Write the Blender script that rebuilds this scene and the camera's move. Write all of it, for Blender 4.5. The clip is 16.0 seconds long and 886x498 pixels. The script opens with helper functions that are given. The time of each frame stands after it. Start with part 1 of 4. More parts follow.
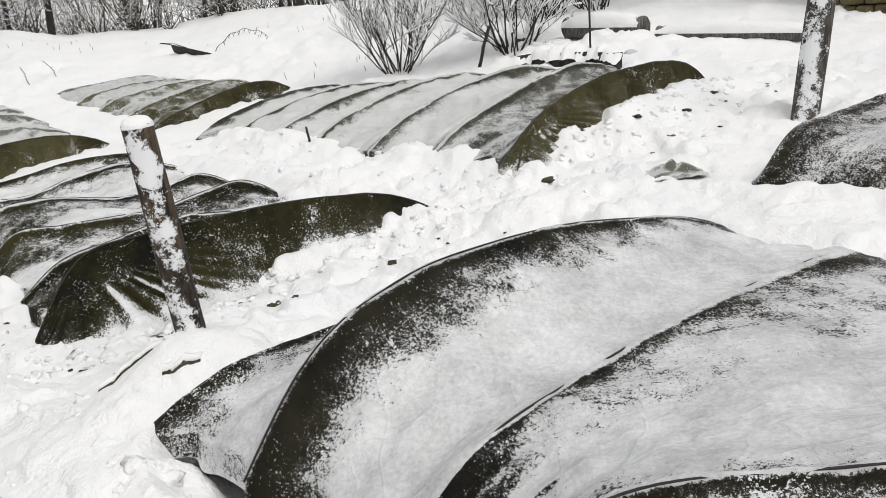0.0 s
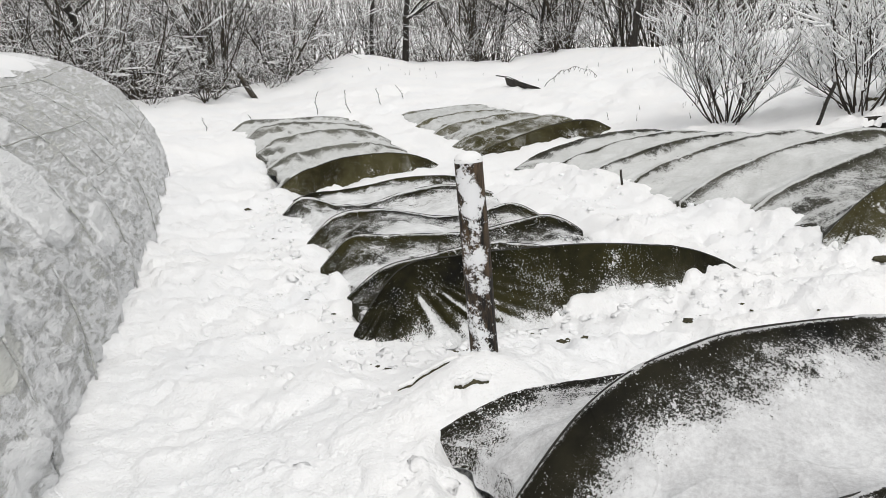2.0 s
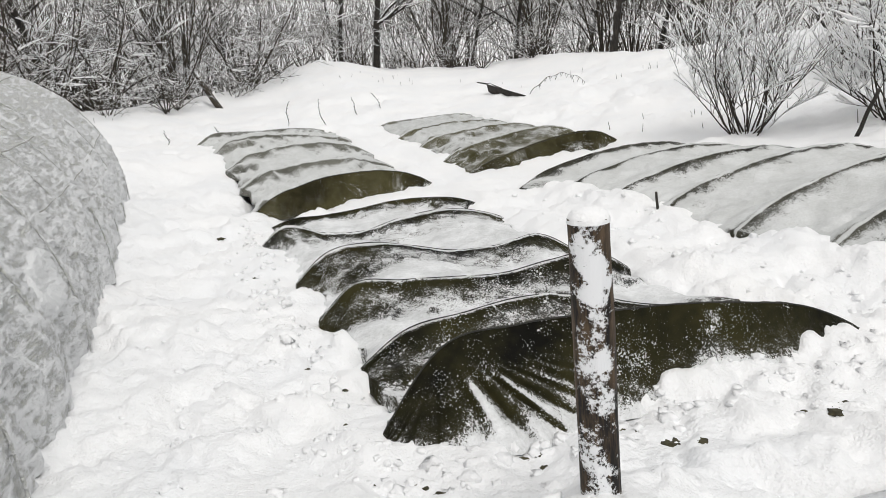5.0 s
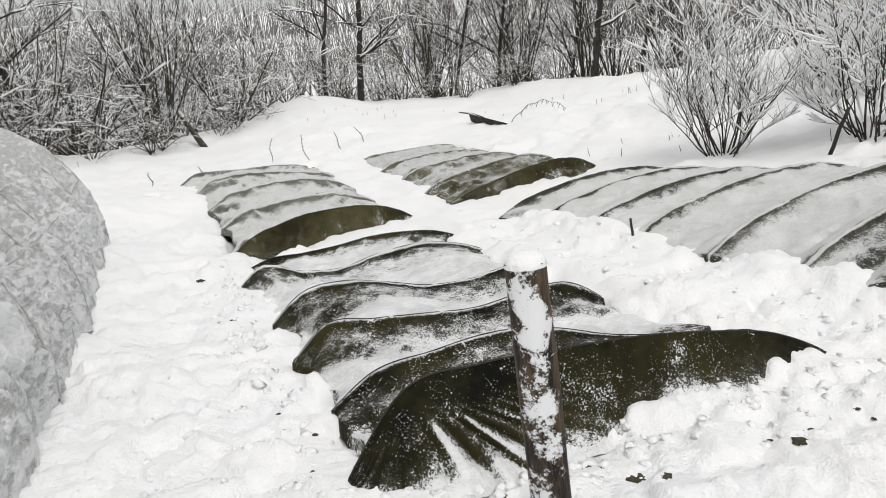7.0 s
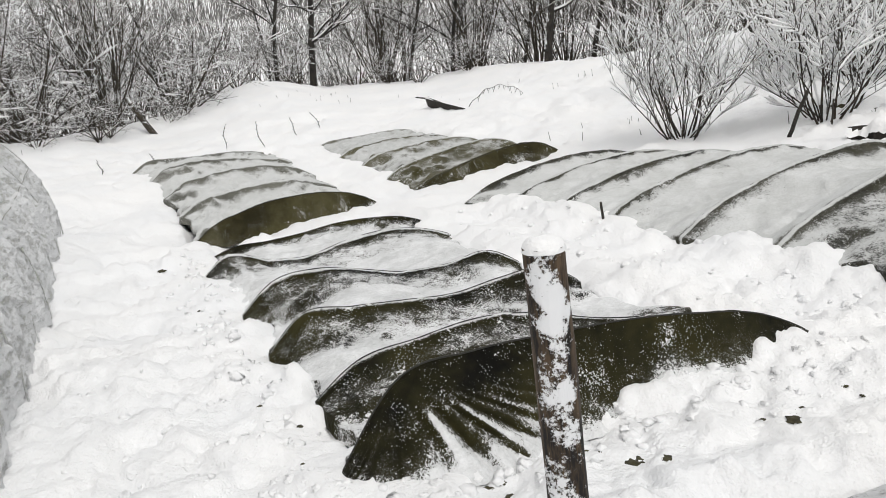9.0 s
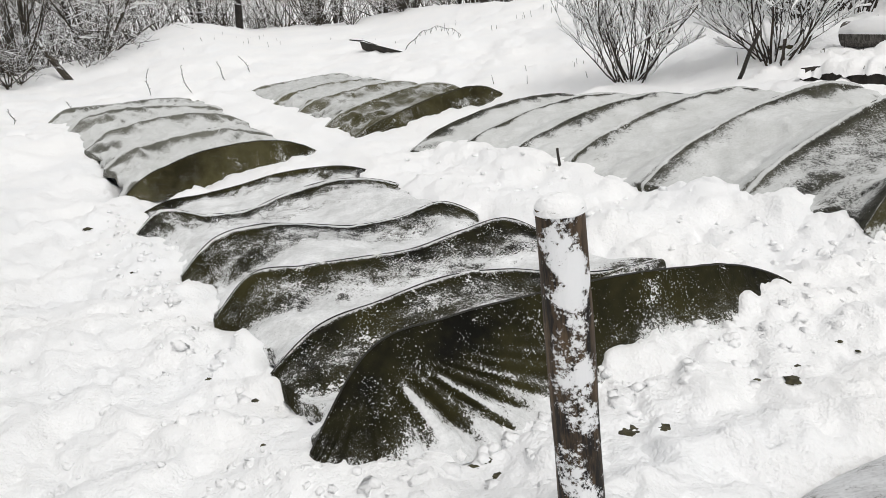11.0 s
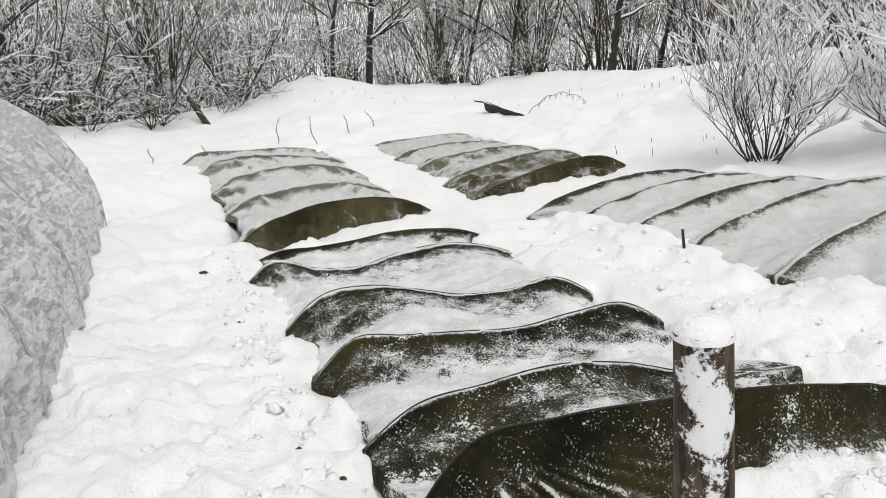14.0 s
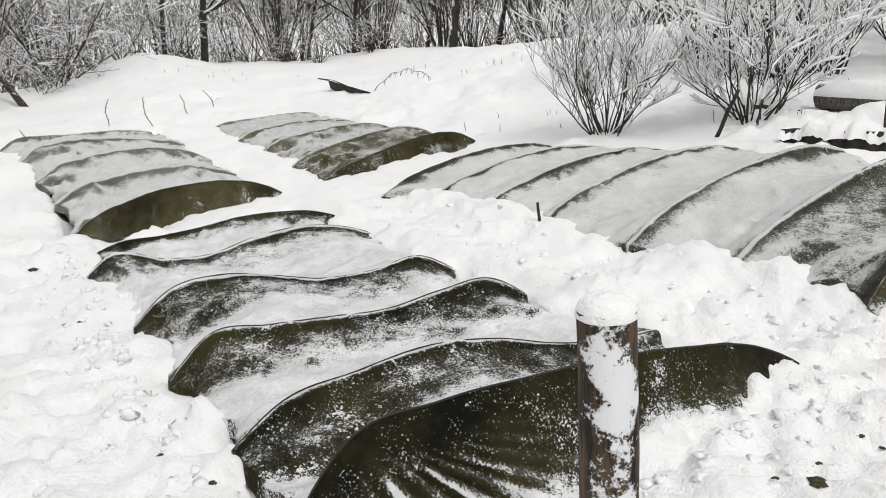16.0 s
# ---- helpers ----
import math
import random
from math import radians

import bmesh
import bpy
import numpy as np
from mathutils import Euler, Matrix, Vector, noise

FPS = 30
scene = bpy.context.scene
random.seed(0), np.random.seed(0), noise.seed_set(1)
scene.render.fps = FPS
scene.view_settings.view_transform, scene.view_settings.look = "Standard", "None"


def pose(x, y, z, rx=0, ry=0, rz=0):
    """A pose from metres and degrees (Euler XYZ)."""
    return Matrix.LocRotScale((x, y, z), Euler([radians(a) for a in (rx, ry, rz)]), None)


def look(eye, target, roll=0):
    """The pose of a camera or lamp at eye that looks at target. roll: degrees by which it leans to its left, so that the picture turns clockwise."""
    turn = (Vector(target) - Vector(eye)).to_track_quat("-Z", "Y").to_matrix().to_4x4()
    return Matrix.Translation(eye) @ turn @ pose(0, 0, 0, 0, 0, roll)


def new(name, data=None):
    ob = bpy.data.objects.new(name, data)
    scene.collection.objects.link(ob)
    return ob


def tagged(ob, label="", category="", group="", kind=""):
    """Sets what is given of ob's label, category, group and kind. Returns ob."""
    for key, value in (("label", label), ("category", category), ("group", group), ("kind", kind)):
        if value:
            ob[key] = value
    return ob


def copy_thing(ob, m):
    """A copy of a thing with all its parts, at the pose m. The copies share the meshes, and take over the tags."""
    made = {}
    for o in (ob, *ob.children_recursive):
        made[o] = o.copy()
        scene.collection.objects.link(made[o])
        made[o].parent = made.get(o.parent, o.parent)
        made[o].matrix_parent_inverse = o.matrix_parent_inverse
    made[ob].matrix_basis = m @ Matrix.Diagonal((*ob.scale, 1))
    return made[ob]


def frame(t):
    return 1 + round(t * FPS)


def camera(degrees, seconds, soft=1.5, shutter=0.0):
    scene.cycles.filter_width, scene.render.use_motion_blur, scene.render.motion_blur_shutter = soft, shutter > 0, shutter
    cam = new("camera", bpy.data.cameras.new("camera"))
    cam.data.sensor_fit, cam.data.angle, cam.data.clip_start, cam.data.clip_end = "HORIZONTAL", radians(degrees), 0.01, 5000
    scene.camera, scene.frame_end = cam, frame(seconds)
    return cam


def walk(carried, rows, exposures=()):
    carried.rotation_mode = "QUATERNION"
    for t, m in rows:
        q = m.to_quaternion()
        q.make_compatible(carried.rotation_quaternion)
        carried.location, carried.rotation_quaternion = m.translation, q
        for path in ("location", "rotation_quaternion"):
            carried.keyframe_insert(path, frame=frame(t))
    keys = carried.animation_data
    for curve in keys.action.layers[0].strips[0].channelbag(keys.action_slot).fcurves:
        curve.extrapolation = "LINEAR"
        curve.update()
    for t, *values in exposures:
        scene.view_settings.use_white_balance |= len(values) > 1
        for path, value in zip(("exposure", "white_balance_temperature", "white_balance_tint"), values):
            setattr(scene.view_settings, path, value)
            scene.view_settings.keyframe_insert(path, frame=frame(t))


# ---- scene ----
cam = camera(58.2, 16.0, soft=0.75)
PATH = [
    (0, (-0.09, 0.097, 1.462), (-0.094, 1.999, 0.842), -7.1),
    (0.5, (-0.152, -0.143, 1.528), (-0.504, 1.754, 1.0), -5.4),
    (1, (-0.205, -0.157, 1.519), (-0.799, 1.688, 1.029), -4.1),
    (1.5, (-0.153, -0.06, 1.525), (-0.872, 1.748, 1.06), -3.4),
    (2, (-0.082, 0.02, 1.522), (-0.802, 1.827, 1.056), -4.1),
    (2.5, (-0.202, 0.105, 1.501), (-0.912, 1.917, 1.038), -4.7),
    (3, (-0.407, 0.238, 1.527), (-1.133, 2.038, 1.045), -3.5),
    (3.5, (-0.431, 0.411, 1.527), (-1.291, 2.167, 1.105), -3.1),
    (4, (-0.529, 0.596, 1.545), (-1.433, 2.348, 1.209), -3.5),
    (4.5, (-0.752, 0.755, 1.558), (-1.505, 2.563, 1.148), -3.2),
    (4.7, (-0.802, 0.835, 1.555), (-1.477, 2.659, 1.088), -3.2),
    (6.8, (-0.646, 0.947, 1.591), (-1.203, 2.827, 1.198), -6.5),
    (7, (-0.655, 0.937, 1.594), (-1.277, 2.797, 1.201), -6.5),
    (7.5, (-0.685, 0.941, 1.591), (-1.404, 2.757, 1.158), -6.3),
    (8, (-0.682, 0.953, 1.582), (-1.32, 2.788, 1.109), -6.2),
    (8.5, (-0.753, 0.967, 1.605), (-1.266, 2.843, 1.14), -6.5),
    (9, (-0.827, 0.948, 1.599), (-1.333, 2.832, 1.158), -6.6),
    (9.5, (-0.875, 0.92, 1.591), (-1.354, 2.798, 1.099), -5.8),
    (9.7, (-0.87, 0.929, 1.588), (-1.288, 2.801, 1.022), -5.6),
    (12, (-1.153, 1.439, 1.579), (-1.496, 3.318, 0.988), -6.7),
    (12.5, (-1.121, 1.46, 1.598), (-1.541, 3.339, 1.055), -5.8),
    (13, (-1.109, 1.457, 1.62), (-1.69, 3.305, 1.123), -5.3),
    (13.5, (-1.124, 1.444, 1.623), (-1.772, 3.282, 1.174), -3.7),
    (14, (-1.096, 1.43, 1.623), (-1.705, 3.287, 1.196), -3.8),
    (14.5, (-1.048, 1.44, 1.609), (-1.498, 3.327, 1.121), -5.7),
    (15, (-1.073, 1.519, 1.576), (-1.269, 3.425, 1.001), -5.8),
    (15.5, (-1.133, 1.552, 1.599), (-1.223, 3.465, 1.024), -4.6),
    (16, (-1.198, 1.517, 1.616), (-1.438, 3.438, 1.112), -3.9),
]
walk(cam, [(t, look(eye, target, roll)) for t, eye, target, roll in PATH])

# ---- light: an overcast winter sky ----
world = bpy.data.worlds.new("overcast_sky")
scene.world = world
world.use_nodes = True
wn = world.node_tree
sky = wn.nodes.new("ShaderNodeTexSky")
sky.sky_type, sky.sun_disc = "NISHITA", False
sky.sun_elevation, sky.sun_rotation = radians(38), radians(-150)
sky.dust_density, sky.air_density = 4.0, 1.0
cloud = wn.nodes.new("ShaderNodeMix")
cloud.data_type = "RGBA"
cloud.inputs[0].default_value = 0.88
cloud.inputs[7].default_value = (7.75, 7.75, 7.7, 1)
wn.links.new(sky.outputs[0], cloud.inputs[6])
back = wn.nodes["Background"]
back.inputs[1].default_value = 0.086
wn.links.new(cloud.outputs[2], back.inputs[0])

sun = new("sun", bpy.data.lights.new("sun", "SUN"))
sun.data.energy, sun.data.angle, sun.data.color = 1.5, radians(25), (1.0, 0.97, 0.93)
sun.matrix_world = look((2.2, -2.4, 4.4), (0, 0, 0))
scene.view_settings.exposure = 0.0


# ---- plan: u runs across the beds, v along them ----
UX, UY, OX, OY = 0.805, 0.594, -2.02, 3.5


def world_xy(u, v):
    return OX + UX * u - UY * v, OY + UY * u + UX * v


def bed_uv(x, y):
    return (x - OX) * UX + (y - OY) * UY, -(x - OX) * UY + (y - OY) * UX


def value_noise(x, y, seed=0):
    """Smooth lattice noise from -1 to 1."""
    x, y = np.asarray(x, float), np.asarray(y, float)
    xi, yi = np.floor(x).astype(np.int64), np.floor(y).astype(np.int64)
    fx, fy = x - xi, y - yi
    fx, fy = fx * fx * (3 - 2 * fx), fy * fy * (3 - 2 * fy)

    def corner(i, j):
        n = (i * 374761393 + j * 668265263 + seed * 974634777) & 0x7FFFFFFF
        n = ((n ^ (n >> 13)) * 1274126177) & 0x7FFFFFFF
        n = n ^ (n >> 16)
        return (n & 0xFFFF) / 32767.5 - 1

    a, b, c, d = corner(xi, yi), corner(xi + 1, yi), corner(xi, yi + 1), corner(xi + 1, yi + 1)
    return (a * (1 - fx) + b * fx) * (1 - fy) + (c * (1 - fx) + d * fx) * fy


def fbm(x, y, seed=0, octaves=3):
    total, amp = 0, 1.0
    for k in range(octaves):
        total = total + amp * value_noise(x * 2**k + 17.3 * k, y * 2**k - 9.1 * k, seed + k)
        amp *= 0.5
    return total


def lumps(x, y, seed=0, share=0.7):
    """Rounded clods strewn at about one to a unit square: 0 between them, up to 1 on top."""
    xi, yi = np.floor(x), np.floor(y)
    best = np.zeros_like(x)
    for i in (-1, 0, 1):
        for j in (-1, 0, 1):
            cx, cy = xi + i, yi + j
            h = np.sin(cx * 127.1 + cy * 311.7 + seed * 7.7) * 43758.5453
            h = h - np.floor(h)
            k = np.sin(cx * 269.5 + cy * 183.3 + seed * 3.1) * 24634.6345
            k = k - np.floor(k)
            r = 0.35 + 0.5 * (h * 7.3 % 1.0)
            d = np.hypot(x - cx - h, y - cy - k) / r
            dome = np.sqrt(np.maximum(0, 1 - d * d)) * r * 1.3 * ((k * 5.7 % 1.0) < share)
            best = np.maximum(best, dome)
    return best


def smooth(a, b, x):
    w = np.clip((x - a) / (b - a), 0, 1)
    return w * w * (3 - 2 * w)


CREST_U = [-30, -8, -2.2, 0.4, 3.5, 6, 11, 14, 18, 25, 40]
CREST_V = [9, 12, 14.6, 17.8, 22.6, 21.8, 18.2, 12.5, 9, 5, 0]

# how far the brow of the slope lies under the even rise, with one spoil heap above it
BROW_U = [-6, -2.2, 0.8, 2.0, 2.9, 3.9, 5, 7, 8.5, 10, 11.3, 13, 18]
BROW_DROP = [0.2, 0.3, 0.42, 0.25, 0.05, -0.17, 0.1, 0.32, 0.35, 0.2, 0.36, 0.66, 0.8]


def terrain(x, y):
    """The lie of the land, without the snow's own unevenness."""
    x, y = np.asarray(x, float), np.asarray(y, float)
    cx, cy = np.clip(x, -14, 1.2), np.clip(y, -2, 26)
    z = 0.2217 + 0.0495 * cx - 0.0199 * cy + 0.01446 * cx * cx + 0.00781 * cx * cy + 0.00476 * cy * cy
    z = z - 0.15 * np.exp(-((x + 4.7) ** 2 + (y - 7) ** 2) / 6) + 0.1 * np.exp(-((x + 1.1) ** 2 + (y - 2.6) ** 2) / 0.8)
    z = np.where(z > 1.5, 1.5 + 0.4 * (1 - np.exp(-np.maximum(z - 1.5, 0) / 0.4)), z)
    u, v = bed_uv(x, y)
    crest = np.interp(u, CREST_U, CREST_V)
    beyond = np.maximum(0, v - crest)
    z = z - 4.5 * smooth(0, 22, beyond)
    z = z - np.interp(u, BROW_U, BROW_DROP) * smooth(0.5, 0.97, v / np.maximum(crest, 5))
    r = np.hypot(x, y)
    return z + 0.12 * np.maximum(0, r - 50) * (1 - smooth(60, 100, -v)) * smooth(-5, 30, v)


BEDS = [(0.02, 2.15, 0.0, 5.4), (-0.15, 2.1, 5.9, 11.3), (2.7, 4.7, 6.25, 11.3), (3.1, 5.3, 0.05, 4.8), (0.1, 2.4, -6, -1.5), (-0.1, 0.9, -2.4, -1.32), (0.6, 2.5, -2.4, -0.95), (3.3, 5.5, -6, -1.9)]


def snow_height(x, y):
    """The snow's surface: drifts, soft clods and trodden hollows, kept down under the covers."""
    u, v = bed_uv(x, y)
    r = np.hypot(x, y)
    near = 1 - smooth(14, 40, r)
    trod = 0.5 + 0.5 * smooth(-0.35, 0.45, fbm(x * 0.6, y * 0.6, 5, 2) + 0.15)
    wx, wy = x + 0.06 * fbm(x * 6, y * 6, 61, 2), y + 0.06 * fbm(x * 6, y * 6, 66, 2)
    z = terrain(x, y) + 0.05 * fbm(x * 0.8, y * 0.8, 1, 2) * near
    clod = np.abs(fbm(wx * 2.6, wy * 2.6, 11, 2)) * 0.05 + np.abs(fbm(wx * 7.5, wy * 7.5, 21, 2)) * 0.024
    clod = clod + lumps(wx * 4.5, wy * 4.5, 3, 0.25) * 0.045 + lumps(wx * 9, wy * 9, 4, 0.4) * 0.024 + lumps(wx * 19, wy * 19, 5, 0.5) * 0.014 + lumps(wx * 34, wy * 34, 6, 0.5) * 0.007
    z = z + (clod - 0.04) * trod * near
    for seed, size in ((81, 1.7), (83, 2.3)):
        z = z - 0.055 * lumps(wx * size, wy * size * 0.8, seed, 0.35) * near * trod
    far = smooth(9, 15, r)
    z = z + 0.09 * far * np.maximum(0, fbm(x * 0.55, y * 0.55, 41, 3)) * (1 - smooth(40, 80, r))
    z = z + 0.11 * np.exp(-(((x + 1.12) / 0.22) ** 2 + ((y - 2.84) / 0.2) ** 2))
    bank = np.exp(-(((u - 1.65) / 0.55) ** 2 + ((v + 0.36) / 0.22) ** 2)) * 0.015 + np.exp(-(((u - 2.85) / 0.28) ** 2 + ((v - 3.2) / 1.3) ** 2)) * 0.12
    bank = bank + np.exp(-(((x - 2.0) / 0.5) ** 2 + ((y - 9.5) / 0.5) ** 2)) * 0.12 + np.exp(-(((u - 4.6) / 0.7) ** 2 + ((v + 0.2) / 0.2) ** 2)) * 0.09 + np.exp(-(((u - 2.35) / 0.2) ** 2 + ((v - 2.6) / 2.2) ** 2)) * 0.07
    z = z + bank * (0.7 + 4 * clod)
    for u0, u1, v0, v1 in BEDS:
        inside = np.minimum(np.minimum(u - u0, u1 - u), np.minimum(v - v0, v1 - v))
        z = z - 0.2 * smooth(0.1, 0.3, inside + 0.05 * fbm(u * 6, v * 6, 17, 2))
        z = z + 0.035 * np.exp(-((inside + 0.1) / 0.13) ** 2)
    return z


# ---- materials ----
def material(name):
    m = bpy.data.materials.new(name)
    m.use_nodes = True
    t = m.node_tree
    return m, t, t.nodes["Principled BSDF"]


def node(t, kind, **inputs):
    n = t.nodes.new("ShaderNode" + kind)
    for key, value in inputs.items():
        n.inputs[key.replace("_", " ")].default_value = value
    return n


def noise_fac(t, scale, detail=4.0, rough=0.55, stretch=None, turn=0.0):
    pos = t.nodes.new("ShaderNodeNewGeometry")
    out = pos.outputs["Position"]
    if stretch:
        mp = t.nodes.new("ShaderNodeMapping")
        mp.inputs["Scale"].default_value = stretch
        mp.inputs["Rotation"].default_value = (0, 0, turn)
        t.links.new(out, mp.inputs[0])
        out = mp.outputs[0]
    n = node(t, "TexNoise", Scale=scale, Detail=detail, Roughness=rough)
    t.links.new(out, n.inputs["Vector"])
    return n.outputs["Fac"]


def noise_along(t, scale, longer, turn, detail=4.0, rough=0.6):
    """Noise drawn out along one level direction: y turned by so many degrees."""
    pos = t.nodes.new("ShaderNodeNewGeometry")
    mp = t.nodes.new("ShaderNodeMapping")
    mp.vector_type = "TEXTURE"
    mp.inputs["Scale"].default_value = (1, longer, 1)
    mp.inputs["Rotation"].default_value = (0, 0, radians(turn))
    t.links.new(pos.outputs["Position"], mp.inputs[0])
    n = node(t, "TexNoise", Scale=scale, Detail=detail, Roughness=rough)
    t.links.new(mp.outputs[0], n.inputs["Vector"])
    return n.outputs["Fac"]


def sums(t, *terms):
    """A weighted sum of sockets and numbers: (socket, weight) or number."""
    total = None
    for term in terms:
        m = t.nodes.new("ShaderNodeMath")
        m.operation = "MULTIPLY_ADD"
        if isinstance(term, tuple):
            t.links.new(term[0], m.inputs[0])
            m.inputs[1].default_value = term[1]
        else:
            m.inputs[0].default_value, m.inputs[1].default_value = term, 1.0
        if total is None:
            m.inputs[2].default_value = 0.0
        else:
            t.links.new(total, m.inputs[2])
        total = m.outputs[0]
    return total


def ramp(t, socket, *stops):
    r = t.nodes.new("ShaderNodeValToRGB")
    while len(r.color_ramp.elements) < len(stops):
        r.color_ramp.elements.new(0.5)
    for e, (p, c) in zip(r.color_ramp.elements, stops):
        e.position = p
        e.color = (c, c, c, 1) if isinstance(c, (int, float)) else (*c, 1)
    t.links.new(socket, r.inputs[0])
    return r.outputs[0]


def mixed(t, fac, a, b):
    m = t.nodes.new("ShaderNodeMix")
    m.data_type = "RGBA"
    t.links.new(fac, m.inputs[0])
    for k, c in ((6, a), (7, b)):
        if isinstance(c, tuple):
            m.inputs[k].default_value = (*c, 1)
        else:
            t.links.new(c, m.inputs[k])
    return m.outputs[2]


def bumped(t, bsdf, height, strength, distance):
    b = t.nodes.new("ShaderNodeBump")
    b.inputs["Strength"].default_value, b.inputs["Distance"].default_value = strength, distance
    t.links.new(height, b.inputs["Height"])
    t.links.new(b.outputs[0], bsdf.inputs["Normal"])


def up_facing(t, axis=(0, 0, 1)):
    g = t.nodes.new("ShaderNodeNewGeometry")
    d = t.nodes.new("ShaderNodeVectorMath")
    d.operation = "DOT_PRODUCT"
    d.inputs[1].default_value = axis
    t.links.new(g.outputs["Normal"], d.inputs[0])
    return d.outputs["Value"]


SNOW = (0.87, 0.88, 0.90)


def crumbs(t, scale):
    """Rounded crumbs, gathered in patches."""
    pos = t.nodes.new("ShaderNodeNewGeometry")
    cell = node(t, "TexVoronoi", Scale=scale)
    t.links.new(pos.outputs["Position"], cell.inputs["Vector"])
    dome = ramp(t, cell.outputs["Distance"], (0.0, 1.0), (0.35, 0.75), (0.62, 0.0))
    m = t.nodes.new("ShaderNodeMath")
    m.operation = "MULTIPLY"
    t.links.new(dome, m.inputs[0])
    t.links.new(ramp(t, noise_fac(t, scale * 0.16, 3), (0.38, 0.15), (0.62, 1.0)), m.inputs[1])
    return m.outputs[0]


def snow_material():
    m, t, b = material("snow")
    tint = ramp(t, noise_fac(t, 1.3, 5), (0.3, (0.905, 0.915, 0.93)), (0.7, (0.95, 0.95, 0.95)))
    t.links.new(tint, b.inputs["Base Color"])
    b.inputs["Roughness"].default_value = 0.75
    b.inputs["Specular IOR Level"].default_value = 0.2
    bumped(t, b, sums(t, (noise_fac(t, 9, 6, 0.62), 2.6), (crumbs(t, 34), 0.35), (crumbs(t, 75), 0.35), (noise_fac(t, 150, 3, 0.7), 0.25)), 0.5, 0.02)
    return m


# the snow came drifting along the beds: it lies on what faces up and away, and leaves the near slopes bare
# on the pale covers these greyer near slopes also paint shading between the ridges
DRIFT = Vector((-0.594 * 0.42, 0.805 * 0.42, 1.0)).normalized()


def cloth_material(name, dark, olive, thin, thick, cover, fade, grain, speck=1.0):
    """Wet garden fleece: stained olive cloth, with snow caught where it lies flat enough.
    cover: how soon the snow takes over; fade: how soft its rim is; grain: how fine its specks."""
    m, t, b = material(name)
    stain = ramp(t, sums(t, (noise_fac(t, 1.6, 5, 0.6), 0.75), (noise_fac(t, 11, 4, 0.7), 0.25)), (0.40, dark), (0.72, olive))
    weave = noise_fac(t, 320, 2)
    streak = noise_fac(t, 2.4, 4, 0.6, (1, 5.0, 1), radians(-36))
    cling = t.nodes.new("ShaderNodeAttribute")
    cling.attribute_name = "cling"
    creased = None
    for scale, stretch, turn, thin_at in ((1.1, (1, 2.6, 1), -36, 0.012), (1.5, (2.2, 1, 1), -10, 0.012), (2.6, (1, 2.0, 1), -70, 0.014)):
        ridge = t.nodes.new("ShaderNodeMath")
        ridge.operation = "ABSOLUTE"
        t.links.new(sums(t, (noise_fac(t, scale, 2.5, 0.5, stretch, radians(turn)), 1.0), -0.5), ridge.inputs[0])
        line = ramp(t, ridge.outputs[0], (0.0, 1.0), (thin_at, 0.35), (thin_at * 4, 0.0))
        creased = sums(t, (line, 1.0)) if creased is None else sums(t, (creased, 1.0), (line, 0.8))
    flecks = ramp(t, sums(t, (noise_fac(t, 120, 2, 0.7), 0.55), (noise_fac(t, 4, 5, 0.7), 0.45)), (0.585, 0.0), (0.6, 1.0))
    clumps = ramp(t, sums(t, (noise_fac(t, 30, 4, 0.75), 0.6), (noise_fac(t, 2.0, 3, 0.6), 0.4)), (0.6, 0.0), (0.62, 1.0))
    # creases thin the snow slightly: their shaded side is painted as a darker line
    lies = sums(t, (up_facing(t, DRIFT), 1.0), (cling.outputs["Fac"], 1.0), (flecks, 0.9), (clumps, 0.8), (creased, -0.09), (noise_fac(t, grain, 3, 0.8), 1.7 * speck), (noise_fac(t, grain * 2.3, 2, 0.8), 0.9 * speck), (noise_fac(t, grain * 0.22, 3, 0.7), 0.7 * speck), (noise_fac(t, 5.0, 6, 0.68), 1.3 * speck), (streak, 0.7 * speck), -2.65 * speck)
    snowy = ramp(t, lies, (cover - fade, 0.0), (cover + fade, 1.0))
    film = ramp(t, sums(t, (noise_fac(t, 4, 6, 0.7), 0.6), (noise_fac(t, 60, 4, 0.8), 0.4)), (0.36, thin), (0.62, thick))
    grains = ramp(t, noise_fac(t, grain * 2.2, 3, 0.9), (0.44, 0.0), (0.62, 1.0))
    near_snow = ramp(t, lies, (max(0.0, cover - 0.5), 0.0), (cover, 0.3))
    dust = t.nodes.new("ShaderNodeMath")
    dust.operation = "MULTIPLY"
    t.links.new(grains, dust.inputs[0])
    t.links.new(near_snow, dust.inputs[1])
    dusted = mixed(t, dust.outputs[0], stain, (0.5, 0.5, 0.49))
    t.links.new(mixed(t, snowy, dusted, film), b.inputs["Base Color"])
    rough = ramp(t, snowy, (0.0, 0.62), (1.0, 0.8))
    t.links.new(rough, b.inputs["Roughness"])
    b.inputs["Specular IOR Level"].default_value = 0.08
    bumped(t, b, sums(t, (snowy, 0.8), (weave, 0.15), (noise_fac(t, 90, 3, 0.7), 0.3), (creased, 0.5), (noise_fac(t, 5, 3, 0.5), 1.6)), 0.7, 0.008)
    return m


